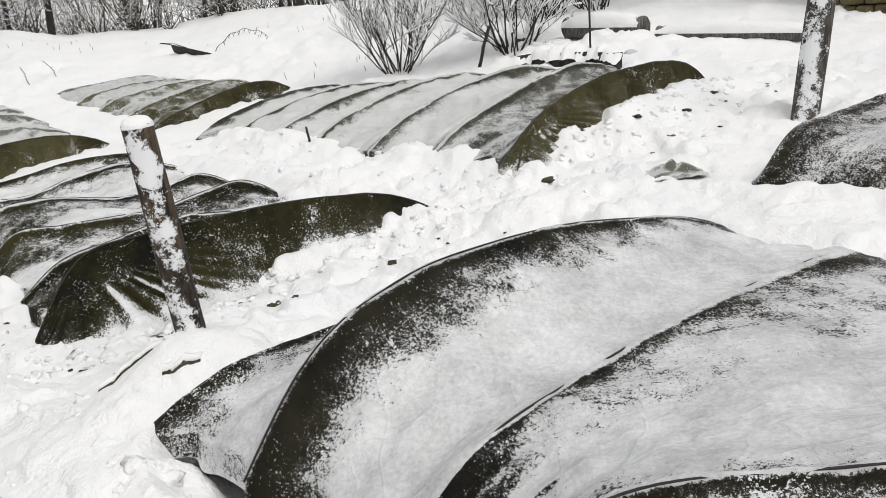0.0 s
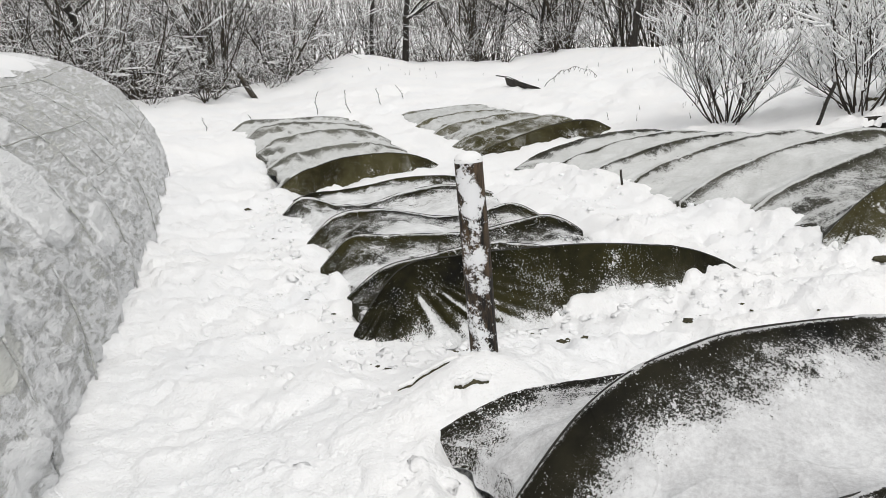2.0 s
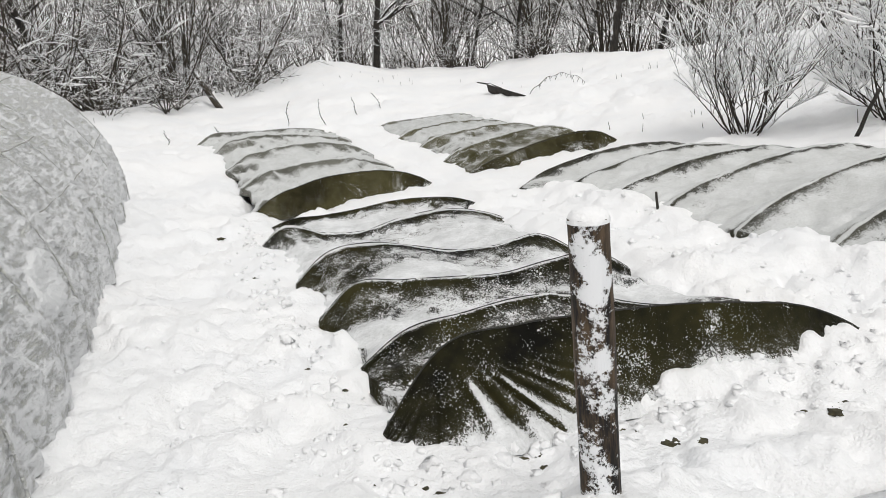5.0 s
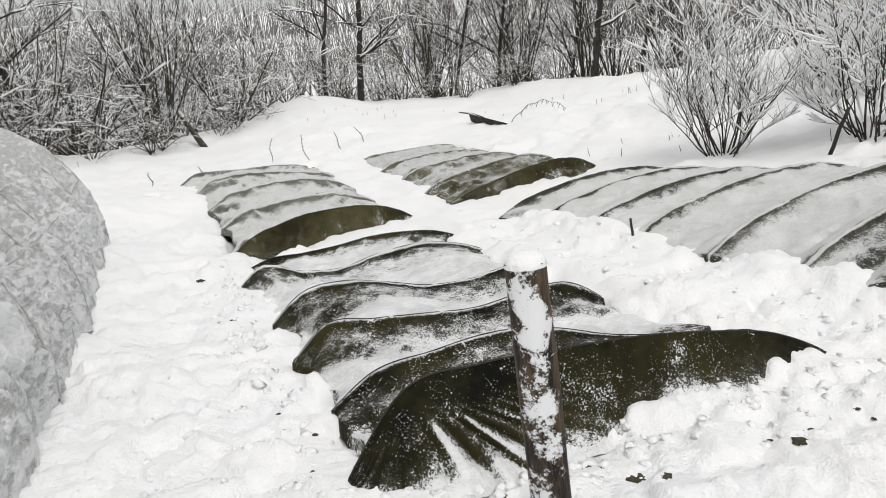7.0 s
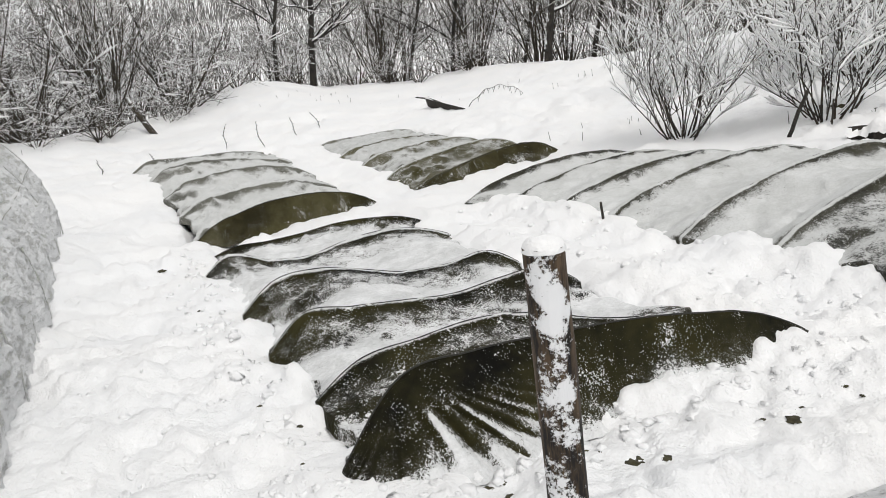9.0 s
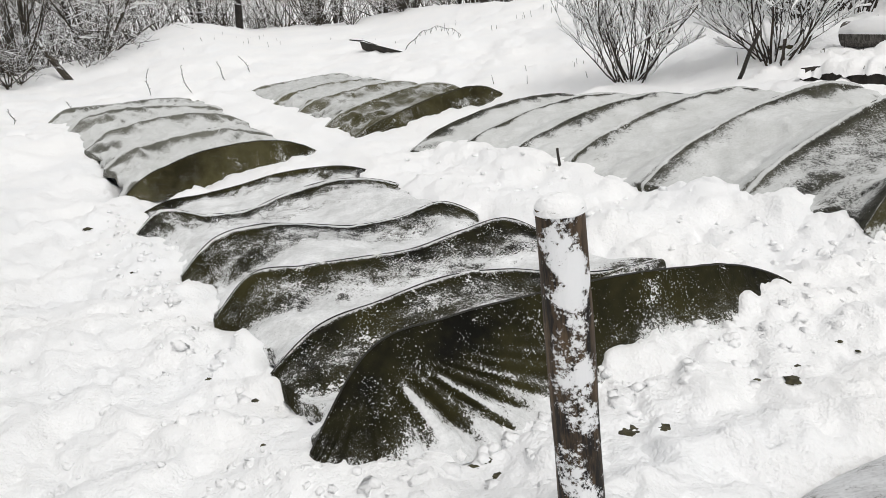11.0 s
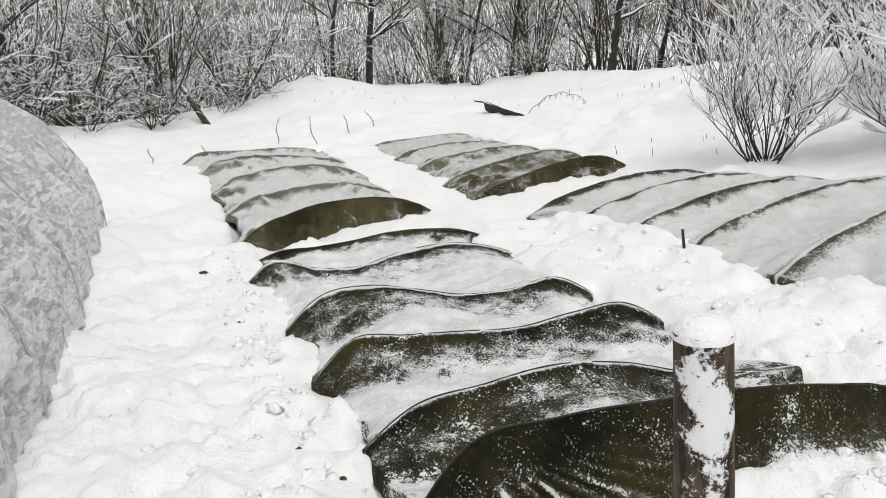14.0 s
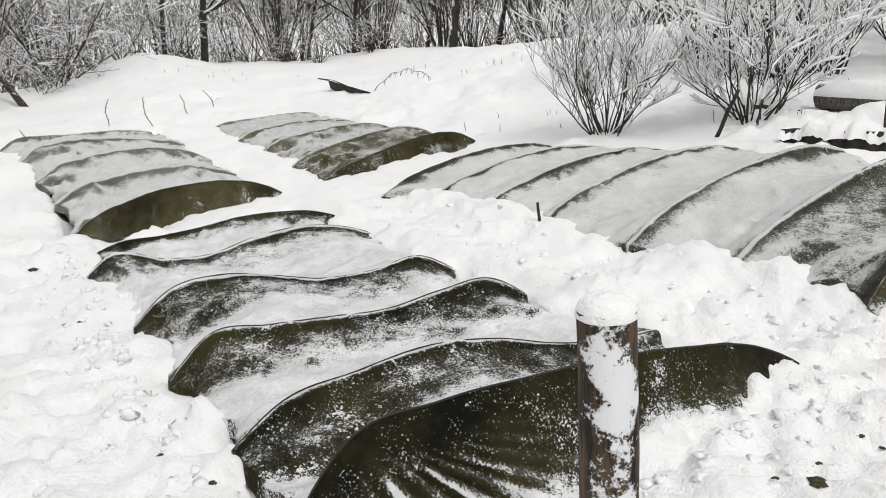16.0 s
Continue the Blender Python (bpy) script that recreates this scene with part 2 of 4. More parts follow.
def bark_material(name, a, c, cover, wind=(0, 0, 1), grain=16.0, patch=0.45, facing=0.8):
    m, t, b = material(name)
    wood = ramp(t, sums(t, (noise_fac(t, 55, 5, 0.7, (1, 1, 0.1)), 0.7), (noise_fac(t, 6, 3), 0.3)), (0.44, a), (0.58, c))
    lies = sums(t, (up_facing(t, wind), facing), (noise_fac(t, grain, 5, 0.8), 1.0), (noise_fac(t, grain * 3.5, 3, 0.8), 0.7), (noise_fac(t, grain * 0.3, 4, 0.6), patch), -0.85 - 0.5 * patch)
    snowy = ramp(t, lies, (cover - 0.05, 0.0), (cover + 0.05, 1.0))
    t.links.new(mixed(t, snowy, wood, SNOW), b.inputs["Base Color"])
    b.inputs["Roughness"].default_value = 0.8
    bumped(t, b, sums(t, (noise_fac(t, 40, 5, 0.7, (1, 1, 0.1)), 0.6), (snowy, 0.9)), 0.7, 0.008)
    return m


def plain_material(name, a, c, scale=8.0, rough=0.8, relief=0.4):
    m, t, b = material(name)
    t.links.new(ramp(t, noise_fac(t, scale, 6, 0.65), (0.3, a), (0.7, c)), b.inputs["Base Color"])
    b.inputs["Roughness"].default_value = rough
    bumped(t, b, noise_fac(t, scale * 4, 5, 0.7), relief, 0.01)
    return m


M_SNOW = snow_material()
M_CLOTH = cloth_material("dark_wet_fleece", (0.005, 0.005, 0.0035), (0.046, 0.042, 0.015), (0.52, 0.53, 0.53), (0.84, 0.85, 0.86), 0.86, 0.04, 85.0)
M_NEAR = cloth_material("near_dark_fleece", (0.006, 0.006, 0.005), (0.034, 0.031, 0.018), (0.42, 0.42, 0.43), (0.76, 0.77, 0.78), 0.80, 0.05, 110.0, 1.3)
M_GREY = cloth_material("grey_snowed_fleece", (0.012, 0.012, 0.009), (0.09, 0.087, 0.062), (0.50, 0.51, 0.50), (0.68, 0.69, 0.69), 0.56, 0.1, 80.0, 0.55)
# low cover and wide fade put the ridges' shading into the near slopes' grey
M_PALE = cloth_material("pale_snowed_fleece", (0.09, 0.09, 0.075), (0.20, 0.20, 0.17), (0.52, 0.53, 0.52), (0.66, 0.67, 0.67), 0.62, 0.15, 70.0, 0.3)
M_MILDEW = cloth_material("mildewed_fleece", (0.05, 0.047, 0.02), (0.16, 0.15, 0.10), (0.42, 0.43, 0.42), (0.64, 0.65, 0.65), 0.62, 0.15, 70.0, 0.34)
M_OLIVE = cloth_material("olive_end_cloth", (0.024, 0.021, 0.009), (0.10, 0.091, 0.043), (0.46, 0.47, 0.46), (0.70, 0.71, 0.71), 0.82, 0.06, 80.0)
M_POST = bark_material("post_bark", (0.006, 0.0045, 0.0035), (0.10, 0.066, 0.038), 0.33, (0.15, -0.97, 0.1), 36.0, 1.9, 0.45)
M_POST2 = bark_material("pale_post_bark", (0.03, 0.026, 0.022), (0.12, 0.105, 0.09), 0.36, (-0.5, -0.8, 0.1), 26.0, 1.5, 0.5)
M_TWIG = bark_material("twig_bark", (0.014, 0.010, 0.008), (0.05, 0.038, 0.026), 0.52)
M_FAR = bark_material("far_twig_bark", (0.018, 0.014, 0.010), (0.062, 0.05, 0.034), 0.62)
M_TRUNK = bark_material("dark_trunk_bark", (0.008, 0.007, 0.006), (0.04, 0.033, 0.026), 0.62, (-0.6, -0.3, 0.7), 9.0, 1.0)
M_DARK = plain_material("wet_dark_wood", (0.01, 0.009, 0.008), (0.045, 0.038, 0.03), 14)
M_LOG = bark_material("log_bark", (0.05, 0.045, 0.04), (0.16, 0.15, 0.135), 0.75)
M_STONE = plain_material("mossy_stone", (0.05, 0.042, 0.02), (0.17, 0.135, 0.06), 9, 0.85, 0.8)
M_HOOP = plain_material("hoop_wire", (0.01, 0.01, 0.009), (0.03, 0.028, 0.022), 40, 0.6)
# bare wood paled to grey: the distance haze is mixed into the colour
M_WOODS = plain_material("far_bare_woods", (0.13, 0.125, 0.12), (0.25, 0.245, 0.24), 0.25, 0.9, 0.0)


# ---- mesh helpers ----
def mesh_object(name, verts, faces, mat, parent=None, flat=False, label=""):
    me = bpy.data.meshes.new(name)
    me.from_pydata([tuple(p) for p in verts] if not isinstance(verts, np.ndarray) else verts.tolist(), [], faces if isinstance(faces, list) else faces.tolist())
    me.materials.append(mat)
    if not flat:
        me.polygons.foreach_set("use_smooth", np.ones(len(me.polygons), dtype=bool))
    me.update()
    ob = new(name, me)
    ob.parent = parent
    if label:
        tagged(ob, label)
    return ob


def part(name, bm, mat, parent=None, label="", flat=False):
    me = bpy.data.meshes.new(name)
    bm.to_mesh(me)
    bm.free()
    me.materials.append(mat)
    if not flat:
        for p in me.polygons:
            p.use_smooth = True
    ob = new(name, me)
    ob.parent = parent
    if label:
        tagged(ob, label)
    return ob


def sheet_faces(rows, cols):
    i = np.arange(rows * cols).reshape(rows, cols)
    return np.stack([i[:-1, :-1], i[:-1, 1:], i[1:, 1:], i[1:, :-1]], axis=-1).reshape(-1, 4)


class Tubes:
    """Tapered tubes gathered into one mesh."""

    def __init__(self):
        self.verts, self.faces = [], []

    def add(self, points, radii, sides=4):
        base, n = len(self.verts), len(points)
        for k, p in enumerate(points):
            a, c = points[max(0, k - 1)], points[min(n - 1, k + 1)]
            d = (c - a).normalized()
            side = d.cross(Vector((0.31, 0.17, 0.93)))
            side = side.normalized() if side.length > 1e-4 else Vector((1, 0, 0))
            other = d.cross(side)
            for s in range(sides):
                w = 2 * math.pi * s / sides
                self.verts.append(p + (side * math.cos(w) + other * math.sin(w)) * radii[k])
        for k in range(n - 1):
            for s in range(sides):
                e = (s + 1) % sides
                self.faces.append((base + k * sides + s, base + k * sides + e, base + (k + 1) * sides + e, base + (k + 1) * sides + s))
        self.faces.append(tuple(base + (n - 1) * sides + s for s in range(sides)))

    def make(self, name, mat, parent=None, label=""):
        return mesh_object(name, self.verts, self.faces, mat, parent, label=label)


def empty(name, x=0.0, y=0.0, z=0.0):
    ob = new(name)
    ob.empty_display_size = 0.2
    ob.location = (x, y, z)
    return ob


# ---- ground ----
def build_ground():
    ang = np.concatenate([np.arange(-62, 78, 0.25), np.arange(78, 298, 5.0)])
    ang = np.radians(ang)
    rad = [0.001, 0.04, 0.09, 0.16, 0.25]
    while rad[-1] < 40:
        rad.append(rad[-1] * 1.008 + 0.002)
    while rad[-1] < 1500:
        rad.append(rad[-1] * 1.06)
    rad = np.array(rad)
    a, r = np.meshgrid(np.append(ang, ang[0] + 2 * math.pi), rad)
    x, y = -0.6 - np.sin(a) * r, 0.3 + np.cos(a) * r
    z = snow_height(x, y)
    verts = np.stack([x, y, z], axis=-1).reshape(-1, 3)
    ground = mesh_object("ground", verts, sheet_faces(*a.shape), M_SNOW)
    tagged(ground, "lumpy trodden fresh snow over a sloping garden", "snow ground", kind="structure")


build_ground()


# ---- row cover tunnels ----
def profile(heights):
    """Height over the hoop's width: through small heights at even steps, zero at both feet."""
    pts = np.array([0.0, *heights, 0.0])
    at = np.linspace(0, 1, len(pts))
    at[1:-1] = 0.5 + (at[1:-1] - 0.5) * 1.08

    def f(s):
        i = np.clip(np.searchsorted(at, s) - 1, 0, len(at) - 2)
        tang = np.gradient(pts, at)
        tang[0], tang[-1] = pts[1] / at[1] * 1.1, -pts[-2] / (1 - at[-2]) * 1.25
        h = at[i + 1] - at[i]
        w = (s - at[i]) / h
        return ((2 * w**3 - 3 * w**2 + 1) * pts[i] + (w**3 - 2 * w**2 + w) * h * tang[i] + (-2 * w**3 + 3 * w**2) * pts[i + 1] + (w**3 - w**2) * h * tang[i + 1])

    return f


def tunnel(label, hoops, mat, sag=0.5, cols=110, rows=22, front=0.16, rear=0.3, seed=0, fan=0.0, creases=1.0, settle=(0.12,) * 8, splash=0.5, hoop_lift=-0.002, end_mat=None, valley=0.15, lying=0.0):
    """A bed under fleece on hoops. Each hoop: v at its first foot, v at its other foot, u of both feet, heights across."""
    fs = [profile(h[4]) for h in hoops]
    s = np.linspace(0, 1, cols)
    us, vs, hs, cs = [], [], [], []

    def put(u, v, h, c=0.0):
        us.append(u), vs.append(v), hs.append(h), cs.append(c + 0 * s)

    def hoop_row(k):
        va, vb, ua, ub, _ = hoops[k]
        return ua + (ub - ua) * s, va + (vb - va) * s, fs[k](s)

    u0, v0, h0 = hoop_row(0)
    n = max(14, rows)
    for k in range(n, 0, -1):
        w = k / n
        out = front * (0.35 * w + 0.65 * w**3)
        ang = np.arctan2(w * h0.max() * 1.3, s - 0.13)
        rays = np.cos(ang * 26 + 1.1 * np.sin(ang * 6) + 0.7 * fbm(s * 3, s * 0 + w * 1.5, seed + 65, 2))
        reach = np.exp(-((s - 0.2) / 0.16) ** 2) * smooth(0.1, 0.5, w)
        fold = -fan * w * (np.abs(rays) ** 0.7) * reach * 0.08
        lines = fan * 1.0 * smooth(0.82, 1.0, rays) * reach * smooth(0.3, 0.5, w) * smooth(-0.5, 0.3, fbm(s * 9, s * 0 + w * 5, seed + 66, 2)) * (s > 0.12)
        ripple = 0.012 * creases * w * fbm(s * 14, np.full_like(s, w * 1.5), seed + 3)
        edge = 0.03 * fbm(s * 9, s * 0 + 2.0, seed + 8) * w
        put(u0 + (s - 0.5) * 0.06 * w, v0 - out + fold + ripple + edge, h0 * (1 - w) - 0.05 * w, splash * smooth(0.4, 1.15, w + 0.75 * (s - 0.72) + 0.25 * fbm(s * 6, s * 0 + 1, seed + 60)) + lines + 0.16)
    for k in range(len(hoops) - 1):
        ua, va, ha = hoop_row(k)
        ub, vb, hb = hoop_row(k + 1)
        for j in range(rows):
            w = j / rows
            dip = sag * (4 * w * (1 - w)) ** 0.75
            lean = 0.5 + 0.5 * np.cos(w * math.pi)
            h = (ha * lean + hb * (1 - lean)) * (1 - dip * (0.75 + 0.35 * fbm(s * 2.2, s * 0 + k * 3.1, seed + 40 + k, 2)))
            hem = 0.05 * fbm(np.full_like(s, (va + (vb - va) * w).mean() * 4.0), s * 0 + (s > 0.5) * 9.0, seed + 50, 3)
            waist = (0.11 * 4 * w * (1 - w) + hem * (4 * w * (1 - w)) ** 0.4) * (1 - 2 * s)
            v = va + (vb - va) * w
            u = ua + (ub - ua) * w + waist
            pull = np.exp(-((s - 0.0) / 0.3) ** 2) + np.exp(-((s - 1.0) / 0.3) ** 2)
            crease = np.abs(value_noise(u * 4.5 + v * 2.3, v * 3.1 - u * 1.1, seed + 5)) * 0.5 + np.abs(value_noise(u * 9 - v * 3, v * 6, seed + 6)) * 0.25
            h = h + creases * (0.25 - crease) * 0.12 * (0.35 + pull) * np.sin(math.pi * np.clip(s, 0, 1)) ** 0.4 * (4 * w * (1 - w)) ** 0.4
            gather = 0.016 * creases * np.sin(w * 19 + 3 * fbm(s * 4, s * 0 + k, seed + 70, 2)) * (np.exp(-((s - 0.08) / 0.09) ** 2) + np.exp(-((s - 0.93) / 0.08) ** 2)) * (4 * w * (1 - w)) ** 0.5
            # the two narrow dips beside each hoop paint the ridge's shade line as bare cloth
            put(u, v, np.maximum(h + gather, -0.02) - 0.07 * (np.abs(s - 0.5) > 0.495), settle[k] * min(1.0, 2.4 * (1 - w)) + valley * float(smooth(0.78, 0.45, w)) - 0.45 * math.exp(-(((1 - w) / 0.05) ** 2)) - 0.75 * math.exp(-((w / 0.13) ** 2)) * (w > 0))
    ul, vl, hl = hoop_row(len(hoops) - 1)
    for k in range(n + 1):
        w = k / n
        put(ul + (0.5 - s) * 0.1 * w, vl + rear * w * (0.25 + 0.75 * smooth(0.1, 0.5, s) if lying else 1.0), hl * (1 - w) ** (0.8 if lying else 1.2) - 0.05 * w, lying)
    u, v, h = np.array(us), np.array(vs), np.array(hs)
    x, y = world_xy(u, v)
    z = terrain(x, y) + h + 0.004 * fbm(u * 12, v * 12, seed + 9)
    root_x, root_y = world_xy(float(u.mean()), float(v.mean()))
    root = tagged(empty("row_cover_tunnel"), label, "row cover", group="low tunnels in the garden")
    rows_n = len(us)
    verts = np.stack([x, y, z], axis=-1).reshape(-1, 3)
    faces = sheet_faces(rows_n, cols)
    cling = np.array(cs, dtype=np.float32).reshape(-1)
    cut = n * (cols - 1)
    tail = (rows_n - 1 - n) * (cols - 1)
    for name, f, tag in (("cover", faces[cut:tail], "snow-dusted fleece sagging between the hoops"), ("front_flap", faces[:cut], "dark wet olive end cloth hanging to the snow"), ("rear_flap", faces[tail:], "")):
        lo, hi = int(f.min()), int(f.max()) + 1
        ob = mesh_object(name, verts[lo:hi], f - lo, end_mat if end_mat and name == "front_flap" else mat, root, label=tag)
        ob.data.attributes.new("cling", "FLOAT", "POINT").data.foreach_set("value", cling[lo:hi])
    for k in range(len(hoops)):
        uu, vv, hh = hoop_row(k)
        xx, yy = world_xy(uu, vv)
        zz = terrain(xx, yy) + hh + hoop_lift
        tb = Tubes()
        tb.add([Vector((xx[i], yy[i], zz[i])) for i in range(2, cols - 2, 3)], [0.004] * len(range(2, cols - 2, 3)), 5)
        tb.make("hoop", M_HOOP, root)
    return root


tunnel("dark olive fleece row cover dusted with snow beside the post", [
    (0.02, -0.12, 0.0, 2.25, (0.32, 0.372, 0.358, 0.328, 0.265, 0.16)),
    (0.85, 0.6, 0.09, 2.15, (0.17, 0.22, 0.25, 0.2, 0.09, 0.02)),
    (1.8, 1.5, 0.04, 2.05, (0.22, 0.21, 0.18, 0.15, 0.18, 0.17)),
    (2.95, 2.3, 0.06, 2.05, (0.22, 0.28, 0.22, 0.14, 0.13, 0.16)),
    (4.4, 3.85, -0.08, 2.15, (0.22, 0.13, 0.1, 0.17, 0.19, 0.12)),
    (5.2, 4.5, 0.1, 2.2, (0.1, 0.12, 0.15, 0.19, 0.18, 0.12)),
], M_CLOTH, sag=0.85, cols=220, rows=44, front=0.22, rear=0.25, seed=100, fan=1.0, creases=1.1, settle=(-0.15, 0.16, 0.22, 0.62, 0.78), splash=1.35, valley=0.4)

tunnel("pale grey fleece row cover under thin snow, olive at its front", [
    (5.8, 6.05, 0.0, 2.15, (0.17, 0.27, 0.32, 0.31, 0.27, 0.16)),
    (7.2, 7.4, 0.0, 2.05, (0.16, 0.22, 0.25, 0.26, 0.23, 0.14)),
    (8.4, 8.5, -0.08, 2.05, (0.18, 0.26, 0.3, 0.31, 0.27, 0.16)),
    (9.7, 9.9, -0.2, 2.1, (0.22, 0.3, 0.29, 0.26, 0.2, 0.14)),
    (11.1, 11.2, -0.42, 2.05, (0.2, 0.23, 0.21, 0.2, 0.17, 0.1)),
], M_PALE, sag=0.58, cols=140, rows=30, front=0.08, seed=200, creases=2.3, hoop_lift=-0.008, end_mat=M_OLIVE, splash=0.6, settle=(0.26, 0.28, 0.28, 0.3))

tunnel("pale fleece row cover with mildewed olive cloth at one end", [
    (6.17, 6.2, 2.65, 4.72, (0.1, 0.16, 0.21, 0.24, 0.24, 0.16)),
    (7.2, 7.1, 2.65, 4.68, (0.14, 0.2, 0.24, 0.26, 0.25, 0.16)),
    (8.4, 8.3, 2.65, 4.65, (0.14, 0.2, 0.23, 0.23, 0.2, 0.13)),
    (9.6, 9.5, 2.65, 4.62, (0.14, 0.18, 0.2, 0.19, 0.16, 0.1)),
    (11.2, 11.2, 2.7, 4.6, (0.08, 0.1, 0.1, 0.1, 0.09, 0.06)),
], M_MILDEW, sag=0.6, cols=140, rows=30, front=0.08, end_mat=M_OLIVE, splash=0.6, seed=300, creases=2.0, hoop_lift=-0.014, settle=(-0.3, 0.06, 0.26, 0.28))

tunnel("grey fleece row cover with smooth snow in its sags", [
    (0.03, 0.08, 2.94, 5.4, (0.19, 0.29, 0.315, 0.32, 0.3, 0.2)),
    (0.9, 0.92, 3.02, 5.42, (0.13, 0.21, 0.26, 0.275, 0.25, 0.15)),
    (1.72, 1.76, 3.0, 5.4, (0.14, 0.22, 0.26, 0.265, 0.24, 0.14)),
    (2.68, 2.72, 2.95, 5.32, (0.13, 0.2, 0.24, 0.24, 0.2, 0.12)),
    (3.45, 3.47, 2.88, 5.15, (0.12, 0.18, 0.22, 0.22, 0.18, 0.1)),
    (4.2, 4.2, 2.82, 5.05, (0.12, 0.18, 0.21, 0.21, 0.18, 0.1)),
    (4.9, 4.88, 2.75, 4.9, (0.11, 0.17, 0.2, 0.2, 0.17, 0.1)),
], M_GREY, sag=0.75, cols=180, rows=34, front=0.16, seed=400, fan=0.9, hoop_lift=-0.008, end_mat=M_OLIVE, settle=(-0.34, 0.26, 0.34, 0.4, 0.4, 0.4), splash=0.9)

tunnel("large dark fleece row cover with snowy folds and a seam", [
    (-5.4, -6.4, 0.5, 2.1, (0.2, 0.3, 0.32, 0.28, 0.2, 0.1)),
    (-4.3, -5.7, 0.4, 2.1, (0.2, 0.3, 0.32, 0.28, 0.2, 0.1)),
    (-2.7, -4.8, 0.32, 2.1, (0.24, 0.3, 0.3, 0.24, 0.14, 0.06)),
    (-2.5, -2.55, 0.3, 2.6, (0.16, 0.2, 0.2, 0.17, 0.12, 0.06)),
    (-1.97, -1.97, 0.14, 2.5, (0.29, 0.425, 0.43, 0.38, 0.28, 0.15)),
    (-1.46, -1.6, 0.03, 2.4, (0.1, 0.13, 0.14, 0.12, 0.08, 0.04)),
], M_NEAR, sag=0.35, cols=220, rows=44, front=0.2, rear=0.42, seed=500, creases=0.7, settle=(0.2, 0.3, 0.36, 0.74, 0.34), hoop_lift=-0.0045, lying=0.12, valley=0.35)

tunnel("dark fleece row cover with pale snow streaks beside a leaning post", [
    (-5.2, -5.4, 3.1, 5.4, (0.1, 0.2, 0.25, 0.25, 0.2, 0.12)),
    (-3.5, -3.7, 3.1, 5.4, (0.24, 0.27, 0.28, 0.26, 0.2, 0.12)),
    (-1.72, -1.95, 3.12, 5.3, (0.21, 0.24, 0.25, 0.26, 0.22, 0.12)),
], M_NEAR, sag=0.4, cols=140, rows=40, front=0.2, rear=0.12, seed=600, settle=(0.2, 0.32), hoop_lift=-0.006)


# ---- big polytunnel ----
M_HEM = plain_material("grey_film_hem", (0.3, 0.3, 0.27), (0.5, 0.5, 0.47), 30, 0.6)


def polytunnel():
    m, t, b = material("milky_snowed_film")
    hold = t.nodes.new("ShaderNodeAttribute")
    hold.attribute_name = "cling"
    strokes = noise_along(t, 22, 3.5, 36.4, 4, 0.7)
    lies = sums(t, (hold.outputs["Fac"], 1.0), (strokes, 1.5), (noise_fac(t, 90, 3, 0.8), 0.7), (noise_along(t, 3.0, 3.0, 36.4, 5, 0.7), 0.45), -1.17)
    snowy = ramp(t, lies, (0.0, 0.0), (0.25, 1.0))
    film = ramp(t, noise_fac(t, 1.6, 4), (0.35, (0.68, 0.69, 0.635)), (0.65, (0.78, 0.785, 0.77)))
    t.links.new(mixed(t, snowy, film, (0.87, 0.88, 0.885)), b.inputs["Base Color"])
    b.inputs["Roughness"].default_value = 0.55
    bumped(t, b, sums(t, (snowy, 0.8), (strokes, 2.2), (noise_fac(t, 60, 4, 0.8), 0.7)), 0.9, 0.018)
    root = tagged(empty("polytunnel"), "big milky plastic tunnel patched with clinging snow", "polytunnel")
    along = np.concatenate([np.linspace(-7, -2, 50), np.linspace(-1.98, 4, 420), np.linspace(4.03, 7, 110)])
    across = np.concatenate([np.linspace(0, 1.3, 190), np.linspace(1.32, math.pi, 70)])
    nv, na = len(along), len(across)
    a, vv = np.meshgrid(across, along)
    bay = np.abs(np.sin(math.pi * (vv + 7) / 1.0))
    arc = 1.62 * a
    low = smooth(1.15, 0.3, np.minimum(a, math.pi - a))
    drag = vv + 0.35 * np.sin(a)
    slant = vv + 0.75 * arc
    fold = 0.04 * np.abs(value_noise(slant * 2.1, arc * 0.7, 71)) + 0.03 * np.abs(value_noise(slant * 5.3 + 0.3 * np.sin(arc * 4), arc * 1.1, 73)) + 0.03 * low * np.abs(fbm(arc * 2.2, drag * 0.9, 75, 3))
    crust = (0.006 * lumps(arc * 8 + 0.4 * fbm(arc * 5, vv * 5, 9), vv * 8, 7, 0.6) + 0.007 * lumps(arc * 19, vv * 19, 8, 0.6)) * (0.25 + 0.75 * low)
    shelf = 0.06 * np.maximum(0, fbm(arc * 1.5 + 3, vv * 0.8, 77, 2)) * smooth(0.25, 0.0, np.abs(fbm(arc * 1.1, vv * 0.7, 78, 2))) * (a < 1.3)
    # the crust slid and froze in strokes that run down along the film
    over, down = 0.9 * arc + 0.44 * vv, 0.9 * vv - 0.44 * arc
    rough = smooth(0.95, 0.45, a + 0.12 * fbm(arc * 2, vv * 1.2, 95, 2)) * (a < 1.5)
    warp = over + 0.05 * fbm(over * 5, down * 3, 96, 2)
    crust = crust + rough * (0.009 * lumps(warp * 15, down * 4.5, 97, 0.75) + 0.012 * lumps(warp * 30, down * 9, 98, 0.7) + 0.011 * np.maximum(0, fbm(warp * 9, down * 3, 99, 3)))
    slab = np.zeros_like(a)
    for a0, v0, da, dv in ((0.57, 0.62, 0.22, 0.36), (0.42, -0.9, 0.1, 0.2), (0.95, 1.5, 0.14, 0.5), (0.3, 1.6, 0.12, 0.3)):
        away = ((a - a0) / da) ** 2 + ((vv - v0 - (a - a0) * 0.8) / dv) ** 2 + 0.35 * fbm(arc * 4, vv * 4, 90, 2)
